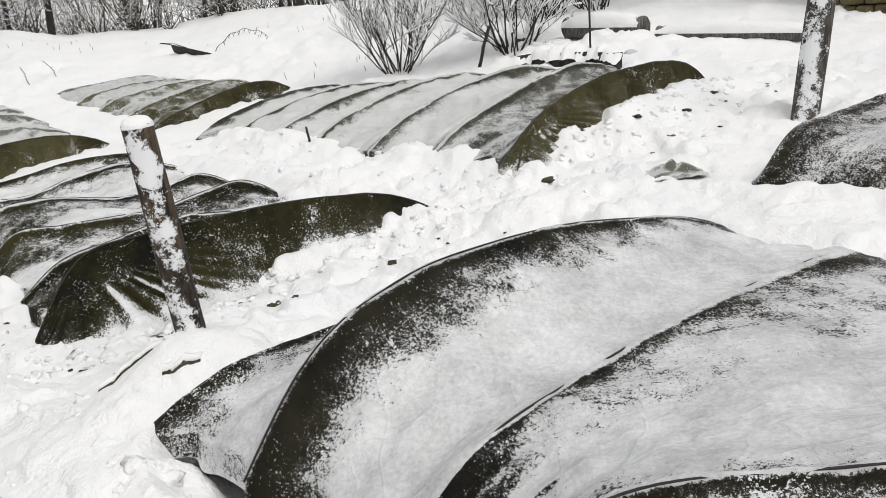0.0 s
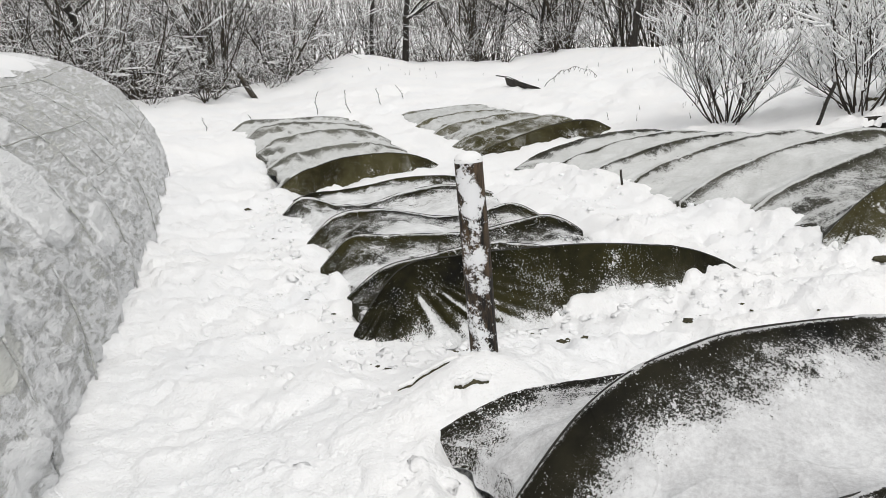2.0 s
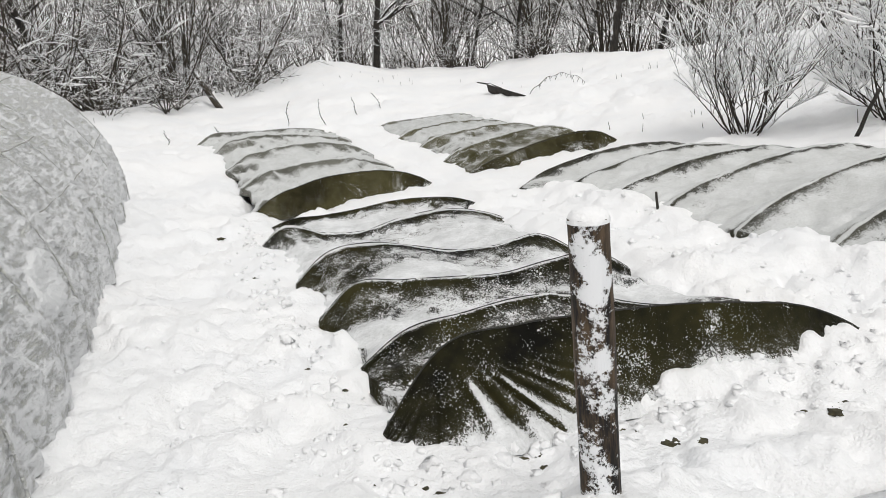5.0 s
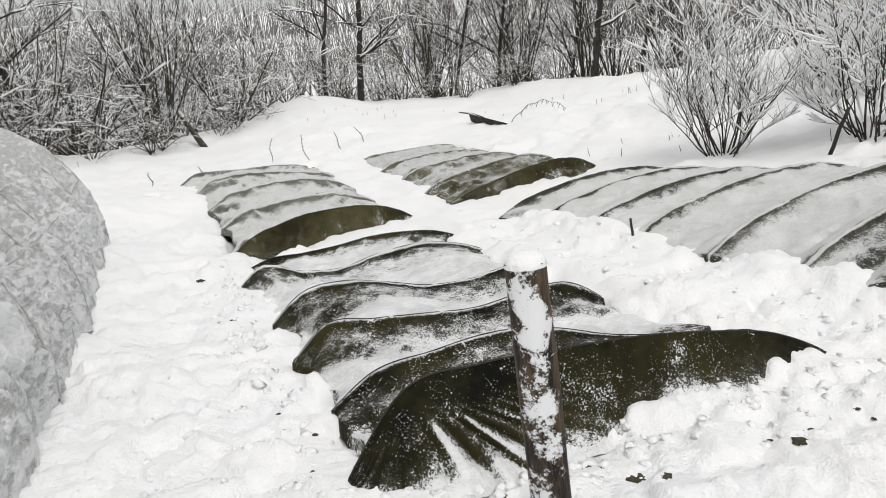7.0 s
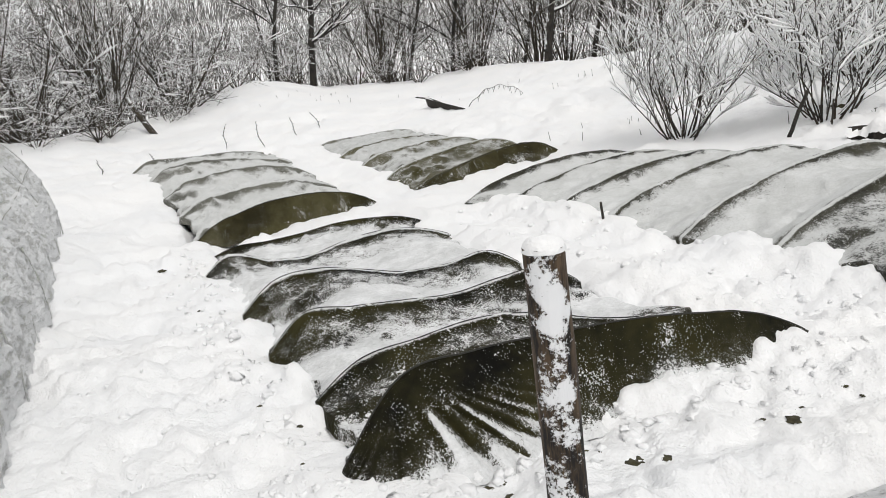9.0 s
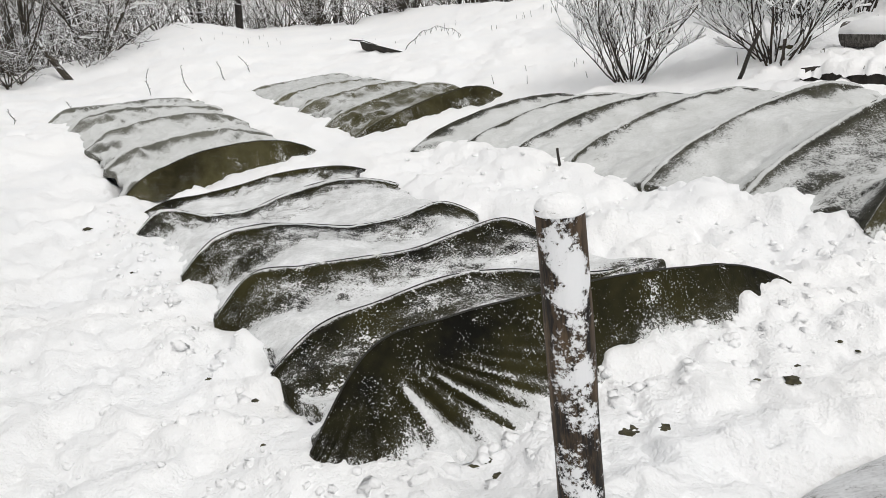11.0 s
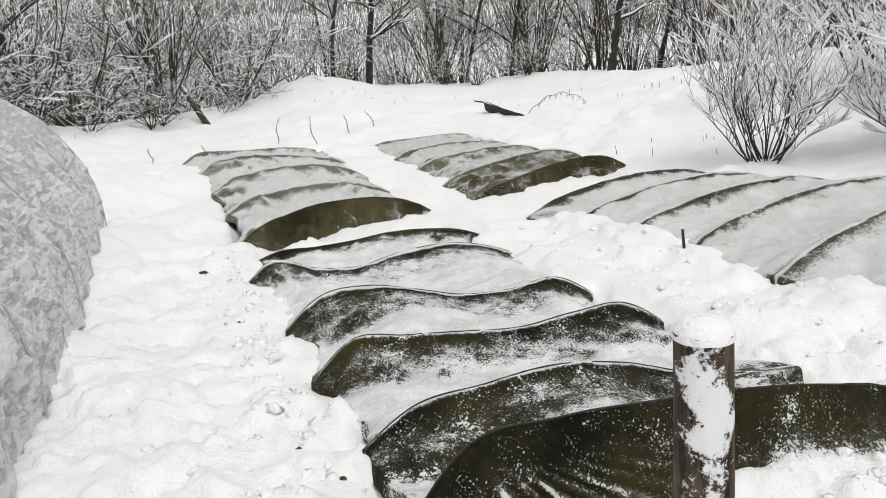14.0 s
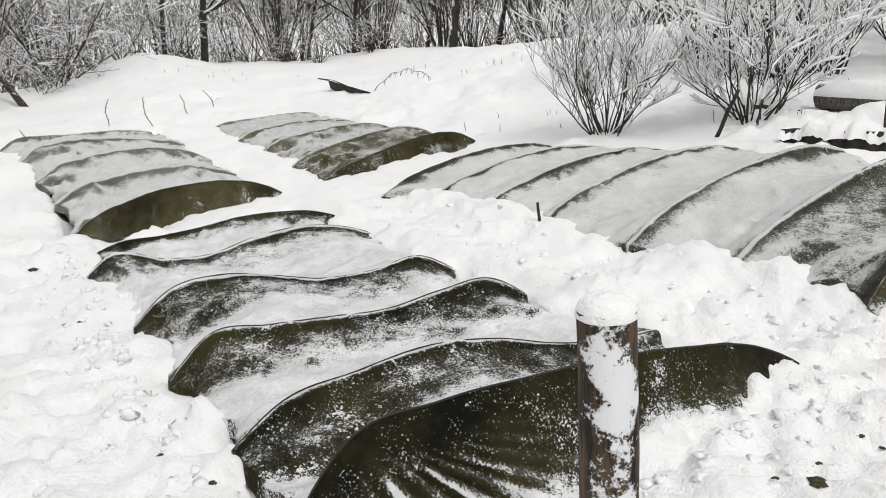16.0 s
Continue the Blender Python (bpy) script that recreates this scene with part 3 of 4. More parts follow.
        slab = np.maximum(slab, smooth(1.05, 0.8, away))
    welt = np.zeros_like(a)
    for r0, v0, r1, v1 in ((0.86, -0.44, 0.30, 0.68), (0.57, -0.64, 0.2, -0.38), (0.62, 2.2, 0.3, 3.0)):
        dr, dv = r1 - r0, v1 - v0
        w = np.clip(((arc - r0) * dr + (vv - v0) * dv) / (dr * dr + dv * dv), 0, 1)
        welt = np.maximum(welt, np.exp(-((np.hypot(arc - r0 - dr * w, vv - v0 - dv * w) / 0.03) ** 2)))
    bare = smooth(1.0, 0.5, ((a - 0.3) / 0.08) ** 2 + ((vv + 1.1) / 0.3) ** 2 + 0.5 * fbm(arc * 6, vv * 6, 94, 2))
    r = 1.64 - 0.03 * bay - fold + crust * (1 - bare) + shelf + 0.03 * slab + 0.028 * welt
    u = -2.87 + r * np.cos(a)
    x, y = world_xy(u, vv)
    z = terrain(x, y) - 0.03 + np.sin(a) ** 0.85 * (r * 0.965 - 0.03)
    verts = np.stack([x, y, z], axis=-1).reshape(-1, 3)
    skin = mesh_object("cover", verts, sheet_faces(nv, na), m, root)
    hold_snow = 0.1 * low + 0.25 * smooth(1.2, 1.4, np.minimum(a, math.pi - a)) + 1.2 * shelf / 0.06 * 0.3 + 0.7 * slab - 0.5 * bare + 9.0 * (crust - 0.012) * rough
    skin.data.attributes.new("cling", "FLOAT", "POINT").data.foreach_set("value", hold_snow.astype(np.float32).reshape(-1))
    pts = [Vector((x[-1][i], y[-1][i], z[-1][i])) for i in range(na)]
    mid_x, mid_y = world_xy(-2.87, 7.06)
    mesh_object("end_sheet", pts + [Vector((mid_x, mid_y, float(terrain(mid_x, mid_y))))], [(i, i + 1, na) for i in range(na - 1)], m, root)

    pts = [Vector((x[0][i], y[0][i], z[0][i])) for i in range(na)]
    mid_x, mid_y = world_xy(-2.87, -7.06)
    mesh_object("end_sheet", pts + [Vector((mid_x, mid_y, float(terrain(mid_x, mid_y))))], [(i + 1, i, na) for i in range(na - 1)], m, root)

    def on_film(w, v, lift):
        uu = -2.87 + (1.63 + lift) * math.cos(w)
        px, py = world_xy(uu, v)
        return Vector((px, py, float(terrain(px, py)) - 0.045 + math.sin(w) ** 0.85 * (1.55 + lift)))

    for k in range(15):
        tb = Tubes()
        tb.add([on_film(w, min(-7 + k, 6.98), -0.006) for w in np.linspace(0.0, math.pi, 48)], [0.007] * 48, 6)
        tb.make("hoop", m, root)
    for w, v0, v1 in ((0.77, -6.9, 4.4), (0.49, 2.4, 6.9), (1.15, -6.9, 6.9)):
        tb = Tubes()
        tb.add([on_film(w + 0.003 * math.sin(q * 9), q, -0.008) for q in np.linspace(v0, v1, 80)], [0.0045] * 80, 6)
        tb.make("seam", M_HEM, root, "crimped seam along the film")
    cap_a, cap_v = np.meshgrid(np.linspace(1.25, 1.95, 30), np.linspace(-6.9, 6.3, 300))
    edge = np.minimum(np.minimum(cap_a - 1.25, 1.95 - cap_a) * 4, (6.3 - cap_v) * 3)
    lift = 0.07 * np.sqrt(np.clip(edge + 0.15 * fbm(cap_a * 6, cap_v * 1.5, 91), 0, 1)) - 0.015 + 0.012 * fbm(cap_a * 5, cap_v * 3, 92)
    rr = 1.62 + lift
    cx, cy = world_xy(-2.87 + rr * np.cos(cap_a), cap_v)
    cz = terrain(cx, cy) - 0.03 + np.sin(cap_a) ** 0.85 * (rr * 0.965 - 0.03)
    mesh_object("snow_slab", np.stack([cx, cy, cz], axis=-1).reshape(-1, 3), sheet_faces(300, 30), M_SNOW, root, label="slab of snow along the ridge")


polytunnel()


# ---- posts ----
def round_post(name, label, base, top, radius, mat, cap):
    root = tagged(empty(name), label, "post")
    base, top = Vector(base), Vector(top)
    axis = top - base
    n, sides = 60, 40
    verts, faces = [], []
    for k in range(n + 1):
        c = base + axis * (k / n)
        for s in range(sides):
            w = 2 * math.pi * s / sides
            ridge = 0.05 * noise.noise(Vector((math.cos(w) * 2.5, math.sin(w) * 2.5, k * 0.06))) + 0.025 * noise.noise(Vector((math.cos(w) * 9, math.sin(w) * 9, k * 0.12)))
            rr = radius * (1.04 - 0.08 * k / n + ridge)
            verts.append(c + Vector((math.cos(w) * rr, math.sin(w) * rr, 0)))
    for k in range(n):
        for s in range(sides):
            e = (s + 1) % sides
            faces.append((k * sides + s, k * sides + e, (k + 1) * sides + e, (k + 1) * sides + s))
    faces.append(tuple(n * sides + s for s in range(sides)))
    mesh_object("shaft", verts, faces, mat, root)
    if cap:
        verts, faces = [], []
        for k in range(9):
            w = k / 8
            for s in range(sides):
                a = 2 * math.pi * s / sides
                lump = 1 + 0.06 * noise.noise(Vector((math.cos(a) * 2, math.sin(a) * 2, 4)))
                rr = radius * (1.0 - 0.03 * w) * lump * math.cos(w * math.pi / 2) ** 0.6
                verts.append(top + Vector((math.cos(a) * rr, math.sin(a) * rr, -0.012 + cap * math.sin(w * math.pi / 2))))
        for k in range(8):
            for s in range(sides):
                e = (s + 1) % sides
                faces.append((k * sides + s, k * sides + e, (k + 1) * sides + e, (k + 1) * sides + s))
        mesh_object("snow_cap", verts, faces, M_SNOW, root, label="cap of fresh snow")
    return root


round_post("post", "dark round wooden post plastered and capped with snow", (-1.08, 2.92, 0.05), (-1.085, 2.86, 1.145), 0.056, M_POST, 0.04)
round_post("post", "pale weathered round post streaked with snow", (2.38, 5.31, 0.25), (2.62, 5.4, 1.85), 0.085, M_POST2, 0)


# ---- shrubs, trees and woods ----
def grow(tubes, load, p, d, length, radius, depth, spread, rng, sides, droop=0.0, kids=3, steps=4, heavy=1.0, rise=0.0, fine=0.0022):
    pts, rad = [p.copy()], [radius]
    d = d.normalized()
    for k in range(steps):
        d = (d + Vector((rng.uniform(-1, 1), rng.uniform(-1, 1), rng.uniform(-0.6, 0.8) - droop + rise * 0.5)) * 0.22).normalized()
        p = p + d * (length / steps)
        pts.append(p.copy())
        rad.append(radius * (1 - 0.7 * (k + 1) / steps))
    tubes.add(pts, rad, sides)
    if rng.random() < 0.62 * heavy:
        a = rng.randrange(0, max(1, steps - 1))
        flat = 1 - abs(d.z)
        if flat > 0.1:
            lift = Vector((0, 0, 1))
            seg = pts[a:a + 3] if rng.random() < 0.8 else pts[a:]
            grow_r = 0.65 + 0.7 * flat
            load.add([q + lift * (rad[a + i] * 0.8 + 0.003 * heavy) for i, q in enumerate(seg)], [(rad[min(a + i, steps)] * 0.7 + 0.0045 * heavy) * grow_r * rng.uniform(0.3, 1.5) for i in range(len(seg))], 4)
    if depth:
        for k in range(kids):
            at = rng.uniform(0.25, 0.95) * steps
            i = min(int(at), steps - 1)
            q = pts[i].lerp(pts[i + 1], at - i)
            axis = Vector((rng.uniform(-1, 1), rng.uniform(-1, 1), rng.uniform(-0.4, 1.1) + rise))
            grow(tubes, load, q, d * (1 - spread) + axis * spread, length * rng.uniform(0.35, 0.62), max(rad[i] * 0.6, fine), depth - 1, spread, rng, 3, droop, kids, 4 if depth > 1 else (3 if sides > 3 else 2), heavy, rise, fine)


def shrub(name, label, seed, stems, height, lean, kids, depth, mat, radius=0.012, split=True, heavy=1.0, spread=0.45, rise=0.0, fine=0.0022):
    rng = random.Random(seed)
    root = tagged(empty(name), label, "shrub")
    wood, load = Tubes(), Tubes()
    for k in range(stems):
        a = 2 * math.pi * k / stems + rng.uniform(-0.3, 0.3)
        out = lean * rng.uniform(0.1, 0.9)
        d = Vector((math.cos(a) * out, math.sin(a) * out, 1))
        p = Vector((math.cos(a) * 0.12, math.sin(a) * 0.12, -0.1)) * rng.uniform(0.3, 1.4)
        grow(wood, load, p, d, height * rng.uniform(0.6, 1.1), radius * rng.uniform(0.6, 1.2), depth, spread, rng, 4, 0.0, kids, 5, heavy, rise, fine)
        if split:
            wood.make("stem", mat, root)
            wood = Tubes()
    if not split:
        tagged(wood.make("crown", mat, root, "bare twiggy branches"), kind="stuff")
    tagged(load.make("snow_load", M_SNOW, root, "snow lying along the twigs"), kind="stuff")
    return root


def tree(name, label, seed, height, radius, mat, kids=5, limbs=12, low=0.2):
    rng = random.Random(seed)
    root = tagged(empty(name), label, "tree")
    trunk, wood, load = Tubes(), Tubes(), Tubes()
    p, d = Vector((0, 0, -0.4)), Vector((rng.uniform(-0.12, 0.12), rng.uniform(-0.12, 0.12), 1))
    pts, rad = [p], [radius * 1.2]
    for k in range(10):
        d = (d + Vector((rng.uniform(-1, 1), rng.uniform(-1, 1), 0.4)) * 0.1).normalized()
        p = p + d * height / 10
        pts.append(p)
        rad.append(radius * (1 - 0.085 * k))
    trunk.add(pts, rad, 8)
    for k in range(limbs):
        i = rng.randrange(int(10 * low), 10)
        a = rng.uniform(0, 2 * math.pi)
        grow(wood, load, pts[i].copy(), Vector((math.cos(a), math.sin(a), rng.uniform(0.1, 0.9))), height * rng.uniform(0.22, 0.42), rad[i] * 0.45, 2, 0.5, rng, 4, 0.1, kids, 5)
    trunk.make("trunk", mat, root, "dark snow-flecked trunk")
    tagged(wood.make("crown", mat, root, "crown of bare crossing twigs"), kind="stuff")
    tagged(load.make("snow_load", M_SNOW, root, "snow lying along the limbs"), kind="stuff")
    return root


def stand(ob, x, y, turn=0.0, size=1.0, dz=0.0):
    ob.matrix_world = pose(x, y, float(terrain(x, y)) + dz, 0, 0, turn)
    ob.scale = (size, size, size)
    return ob


def place_copy(ob, x, y, turn, size, dz=0.0):
    c = copy_thing(ob, pose(x, y, float(terrain(x, y)) + dz, 0, 0, turn))
    c.scale = (size, size, size)
    return c


stand(shrub("shrub", "bare multi-stemmed shrub with snow on every twig", 3, 24, 1.4, 1.15, 6, 2, M_TWIG, 0.012, True, 1.35, 0.55, 0.28, 0.0034), -0.4, 10.8)
stand(shrub("shrub", "wide snow-laden bare shrub beside a slanted stake", 8, 24, 1.35, 1.4, 6, 2, M_TWIG, 0.013, True, 1.7, 0.58, 0.12, 0.0036), 1.05, 10.15)

EDGE = "tangled bare bush at the wood's edge, flecked with snow"
bushes = [
    shrub("bush", EDGE, 21, 12, 3.0, 1.1, 4, 2, M_FAR, 0.028, False, 1.0, 0.62, -0.1, 0.0065),
    shrub("bush", EDGE, 22, 10, 3.8, 0.8, 4, 2, M_FAR, 0.032, False, 0.95, 0.6, 0.1, 0.0065),
    shrub("bush", EDGE, 23, 13, 2.5, 1.4, 4, 2, M_FAR, 0.028, False, 1.2, 0.65, -0.2, 0.0065),
]
trees = [
    tree("tree", "slender bare tree with snow on its limbs", 31, 7.0, 0.075, M_TRUNK),
    tree("tree", "slender bare tree with snow on its limbs", 32, 8.0, 0.10, M_TRUNK, 5, 14),
    tree("tree", "slender bare tree with snow on its limbs", 33, 6.0, 0.06, M_TRUNK, 5, 12),
]
tagged(bushes[0], group="bushes at the wood's edge"), tagged(bushes[1], group="bushes at the wood's edge"), tagged(bushes[2], group="bushes at the wood's edge")
for ob in trees:
    tagged(ob, group="trees at the wood's edge")


def wood_edge():
    rng = random.Random(5)
    spots = [("t", -10.9, 24.9, 1, 1.1), ("t", -12.1, 24.9, 0, 1.1), ("t", -3.4, 24.1, 1, 1.15), ("t", -2.2, 24.6, 0, 1.1), ("t", -1.3, 25.2, 2, 1.2), ("t", -6.6, 26.0, 2, 1.2)]
    for k in range(96):
        u = -22 + 42 * k / 95 + rng.uniform(-0.5, 0.5)
        if 2.4 < u < 6.8 and k % 3:
            continue
        crest = float(np.interp(u, CREST_U, CREST_V))
        spots.append(("b", *world_xy(u, crest + rng.uniform(0.5, 2.0) + (k % 4) * 1.7), rng.randrange(3), rng.uniform(0.8, 1.25)))
    for k in range(16):
        u = -18 + 36 * k / 15 + rng.uniform(-0.8, 0.8)
        crest = float(np.interp(u, CREST_U, CREST_V))
        spots.append(("t", *world_xy(u, crest + rng.uniform(2.0, 8.0)), rng.randrange(3), rng.uniform(0.8, 1.2)))
    for k in range(12):
        u = rng.uniform(-22, 3)
        spots.append(("b", *world_xy(u, float(np.interp(u, CREST_U, CREST_V)) + rng.uniform(4, 10)), rng.randrange(3), rng.uniform(1.1, 1.5)))
    for k in range(26):
        u = -9 + 22 * k / 25 + rng.uniform(-0.4, 0.4)
        spots.append(("b", *world_xy(u, float(np.interp(u, CREST_U, CREST_V)) + rng.uniform(0.2, 0.9)), 2, rng.uniform(0.35, 0.6)))
    placed = set()
    for kind, x, y, k, size in spots:
        src = (bushes if kind == "b" else trees)[k]
        turn = rng.uniform(0, 360)
        if src.name in placed:
            place_copy(src, x, y, turn, size)
        else:
            placed.add(src.name)
            stand(src, x, y, turn, size)
    for x, y, size in ((2.6, 12.6, 1.3), (3.9, 12.8, 1.5), (1.4, 14.3, 1.7), (5.6, 12.4, 1.4), (3.0, 15.2, 1.8), (5.2, 14.8, 1.8), (7.4, 12.4, 1.6)):
        place_copy(snowy, x, y, rng.uniform(0, 360), size)


snowy = shrub("bush", "bare bush bowed under heavy fresh snow", 44, 22, 1.5, 1.0, 5, 2, M_TWIG, 0.011, False, 1.5)
tagged(stand(snowy, 1.9, 12.4, 0, 1.2), group="snowed bushes behind the log")
wood_edge()


def far_woods(name, label, r0, r1, a0, a1, count, tall, seed):
    rng = random.Random(seed)
    tb = Tubes()
    for k in range(count):
        a, r = radians(rng.uniform(a0, a1)), rng.uniform(r0, r1)
        x, y = -math.sin(a) * r, math.cos(a) * r
        z = float(terrain(x, y))
        h = tall * rng.uniform(0.45, 1.1)
        tip = Vector((rng.uniform(-0.35, 0.35) * h, rng.uniform(-0.35, 0.35) * h, h))
        tb.add([Vector((x, y, z - 0.3)), Vector((x, y, z)) + tip], [tall * 0.012, tall * 0.004], 3)
    tagged(tb.make(name, M_WOODS), label, "woods", kind="stuff")


far_woods("hedgerow", "grey bare hedgerow across the valley", 62, 72, -60, 75, 2600, 5.0, 1)
far_woods("far_woods", "grey bare woods on the far slope", 120, 150, -60, 75, 3600, 8.0, 2)
far_woods("far_woods", "grey bare woods on the far slope", 260, 330, -60, 75, 3600, 16.0, 3)


# ---- things lying about ----
def lump_mesh(name, radius, seed, mat, flatten=0.6, rough=0.35):
    bm = bmesh.new()
    bmesh.ops.create_icosphere(bm, subdivisions=3, radius=radius)
    for p in bm.verts:
        q = p.co * (2.2 / radius) + Vector((seed * 3.7, seed, 0))
        p.co *= 1 + rough * noise.noise(q) + rough * 0.5 * noise.noise(q * 2.7)
        p.co.z *= flatten
    return bm


def log(label, a, c, radius, seed):
    """A felled trunk with a long cushion of snow on top."""
    root = tagged(empty("log"), label, "log", group="logs behind the beds")
    a, c = Vector(a), Vector(c)
    n, sides = 26, 20
    side = (c - a).cross(Vector((0, 0, 1))).normalized()
    for name, mat, top in (("trunk", M_LOG, False), ("snow_cushion", M_SNOW, True)):
        verts, faces = [], []
        for k in range(n + 1):
            p = a.lerp(c, k / n)
            for s in range(sides):
                w = math.pi * s / (sides - 1) if top else 2 * math.pi * s / sides
                bump = 1 + 0.1 * noise.noise(Vector((math.cos(w) * 2, math.sin(w) * 2, k * 0.35 + seed)))
                rr = radius * bump
                up = math.sin(w) * rr
                if top:
                    taper = math.sin(math.pi * min(max(k / n, 0.02), 0.98)) ** 0.25
                    rr *= 1.06
                    up = math.sin(w) * rr * 1.25 * taper + radius * 0.12
                verts.append(p + side * math.cos(w) * rr + Vector((0, 0, up)))
        for k in range(n):
            for s in range(sides - 1 if top else sides):
                e = (s + 1) % sides
                faces.append((k * sides + s, k * sides + e, (k + 1) * sides + e, (k + 1) * sides + s))
        if not top:
            faces += [tuple(range(sides)), tuple(n * sides + s for s in range(sides))]
        mesh_object(name, verts, faces, mat, root)


log("fallen grey log with a cushion of snow", (1.78, 10.35, 0.80), (2.5, 9.5, 0.76), 0.13, 1)
log("long fallen grey log half sunk in snow", (2.62, 9.35, 0.68), (3.85, 8.15, 0.60), 0.09, 9)


def stake(name, label, a, c, r0, r1, mat, category="stake"):
    tb = Tubes()
    a, c = Vector(a), Vector(c)
    tb.add([a.lerp(c, k / 6) + Vector((noise.noise(Vector((k, a.x, 0))), noise.noise(Vector((k, a.y, 5))), 0)) * r0 * 0.6 for k in range(7)], [r0 + (r1 - r0) * k / 6 for k in range(7)], 7)
    return tagged(tb.make(name, mat), label, category)


stake("stake", "short dark wooden stake leaning out of the snow", (0.55, 9.67, 0.42), (0.71, 9.4, 0.99), 0.022, 0.018, M_DARK)
stake("stake", "thin dark upright stake beside the log", (1.64, 8.41, 0.5), (1.68, 8.43, 1.95), 0.012, 0.009, M_DARK)
stake("stump", "dark broken stump leaning among the bushes", (-11.95, 18.0, 0.4), (-13.0, 18.3, 1.75), 0.09, 0.06, M_FAR, "stump")
def cane(x, y, dx, h, seed):
    """A thin dead cane, crooked, with a few buds."""
    rng = random.Random(seed)
    z = float(terrain(x, y))
    root = tagged(empty("stick"), "thin crooked dead stick poking from the snow", "stick", group="sticks behind the beds")
    pts = [Vector((x + dx * w + 0.03 * math.sin(w * 7 + seed), y + 0.02 * math.sin(w * 5), z - 0.1 + (h + 0.1) * w)) for w in np.linspace(0, 1, 9)]
    tb = Tubes()
    tb.add(pts, [0.008 - 0.0004 * k for k in range(9)], 5)
    tb.make("stem", M_DARK, root)
    for k in range(3, 9):
        tb = Tubes()
        tb.add([pts[k], pts[k] + Vector((rng.choice((-1, 1)) * 0.03, 0, 0.02))], [0.006, 0.003], 4)
        tb.make("bud", M_DARK, root)


for k, (x, y, dx, h) in enumerate(((-8.8, 15.1, 0.1, 0.46), (-7.79, 14.8, -0.12, 0.48), (-7.43, 15.66, -0.17, 0.38), (-7.03, 16.0, -0.22, 0.4), (-9.4, 13.6, 0.02, 0.2), (-10.0, 12.9, 0.03, 0.2))):
    cane(x, y, dx, h, k)
stake("stick", "short dark stick standing in the snow", (-1.17, 7.33, 0.1), (-1.2, 7.33, 0.42), 0.014, 0.01, M_DARK, "stick")


def bent_stem():
    z = float(terrain(-3.9, 17.1))
    tb = Tubes()
    arch = [Vector((-4.3 + 1.12 * w, 17.15, z - 0.03 + 0.4 * math.sin(w * 2.6) ** 0.8 + 0.02 * math.sin(w * 23))) for w in np.linspace(0, 1.02, 22)]
    tb.add(arch, [0.008 - 0.0002 * k for k in range(22)], 5)
    root = tagged(empty("bent_stem"), "dry arching stem rimed with snow", "stem")
    tb.make("stalk", M_TWIG, root)
    for k in range(4, 22):
        tb = Tubes()
        tb.add([arch[k], arch[k] + Vector((0.03 * (-1) ** k - 0.02, 0.02, -0.05 - 0.05 * abs(math.sin(k * 2.1))))], [0.006, 0.003], 4)
        tb.make("leaflet", M_TWIG, root)


bent_stem()


def plank():
    """A rotten board tipped up on its long edge: black underside to the beds, snow on its back."""
    root = tagged(empty("plank"), "broken dark plank tipped up in the snow", "plank")
    left, right = Vector((-5.35, 17.75, float(terrain(-5.35, 17.75)) + 0.24)), Vector((-4.3, 16.95, float(terrain(-4.3, 16.95)) + 0.0))
    n, rows = 30, 7
    for name, mat, label in (("board", M_DARK, ""), ("snow_back", M_SNOW, "snow heaped on the back of the plank")):
        verts = []
        for k in range(n + 1):
            w = k / n
            p = left.lerp(right, w)
            ragged = 0.05 * noise.noise(Vector((w * 9, 0, 4))) + 0.03 * noise.noise(Vector((w * 27, 0, 6)))
            deep = (0.3 + ragged) * (0.35 + 0.65 * math.sin(math.pi * min(0.5, 0.12 + w * 0.8)))
            for j in range(rows):
                q = j / (rows - 1)
                if name == "board":
                    verts.append(p + Vector((0, 0.14 * q, 0.02 - deep * q + 0.012 * noise.noise(Vector((w * 30, q * 4, 1))))))
                else:
                    hump = (0.05 + 0.04 * noise.noise(Vector((w * 6, 2, 3)))) * math.sin(math.pi * min(0.9, q * 0.9 + 0.06))
                    verts.append(p + Vector((0.05 * q, -0.015 + 0.75 * q, 0.01 + hump - 0.32 * q * q)))
        mesh_object(name, verts, sheet_faces(n + 1, rows), mat, root, label=label)
    tb = Tubes()
    tb.add([left + Vector((-0.22, 0.05, 0.06)), left + Vector((0.1, 0, 0.0)), left.lerp(right, 0.4) + Vector((0, -0.02, 0.02))], [0.012, 0.02, 0.012], 6)
    tb.make("splinter", M_DARK, root)


plank()


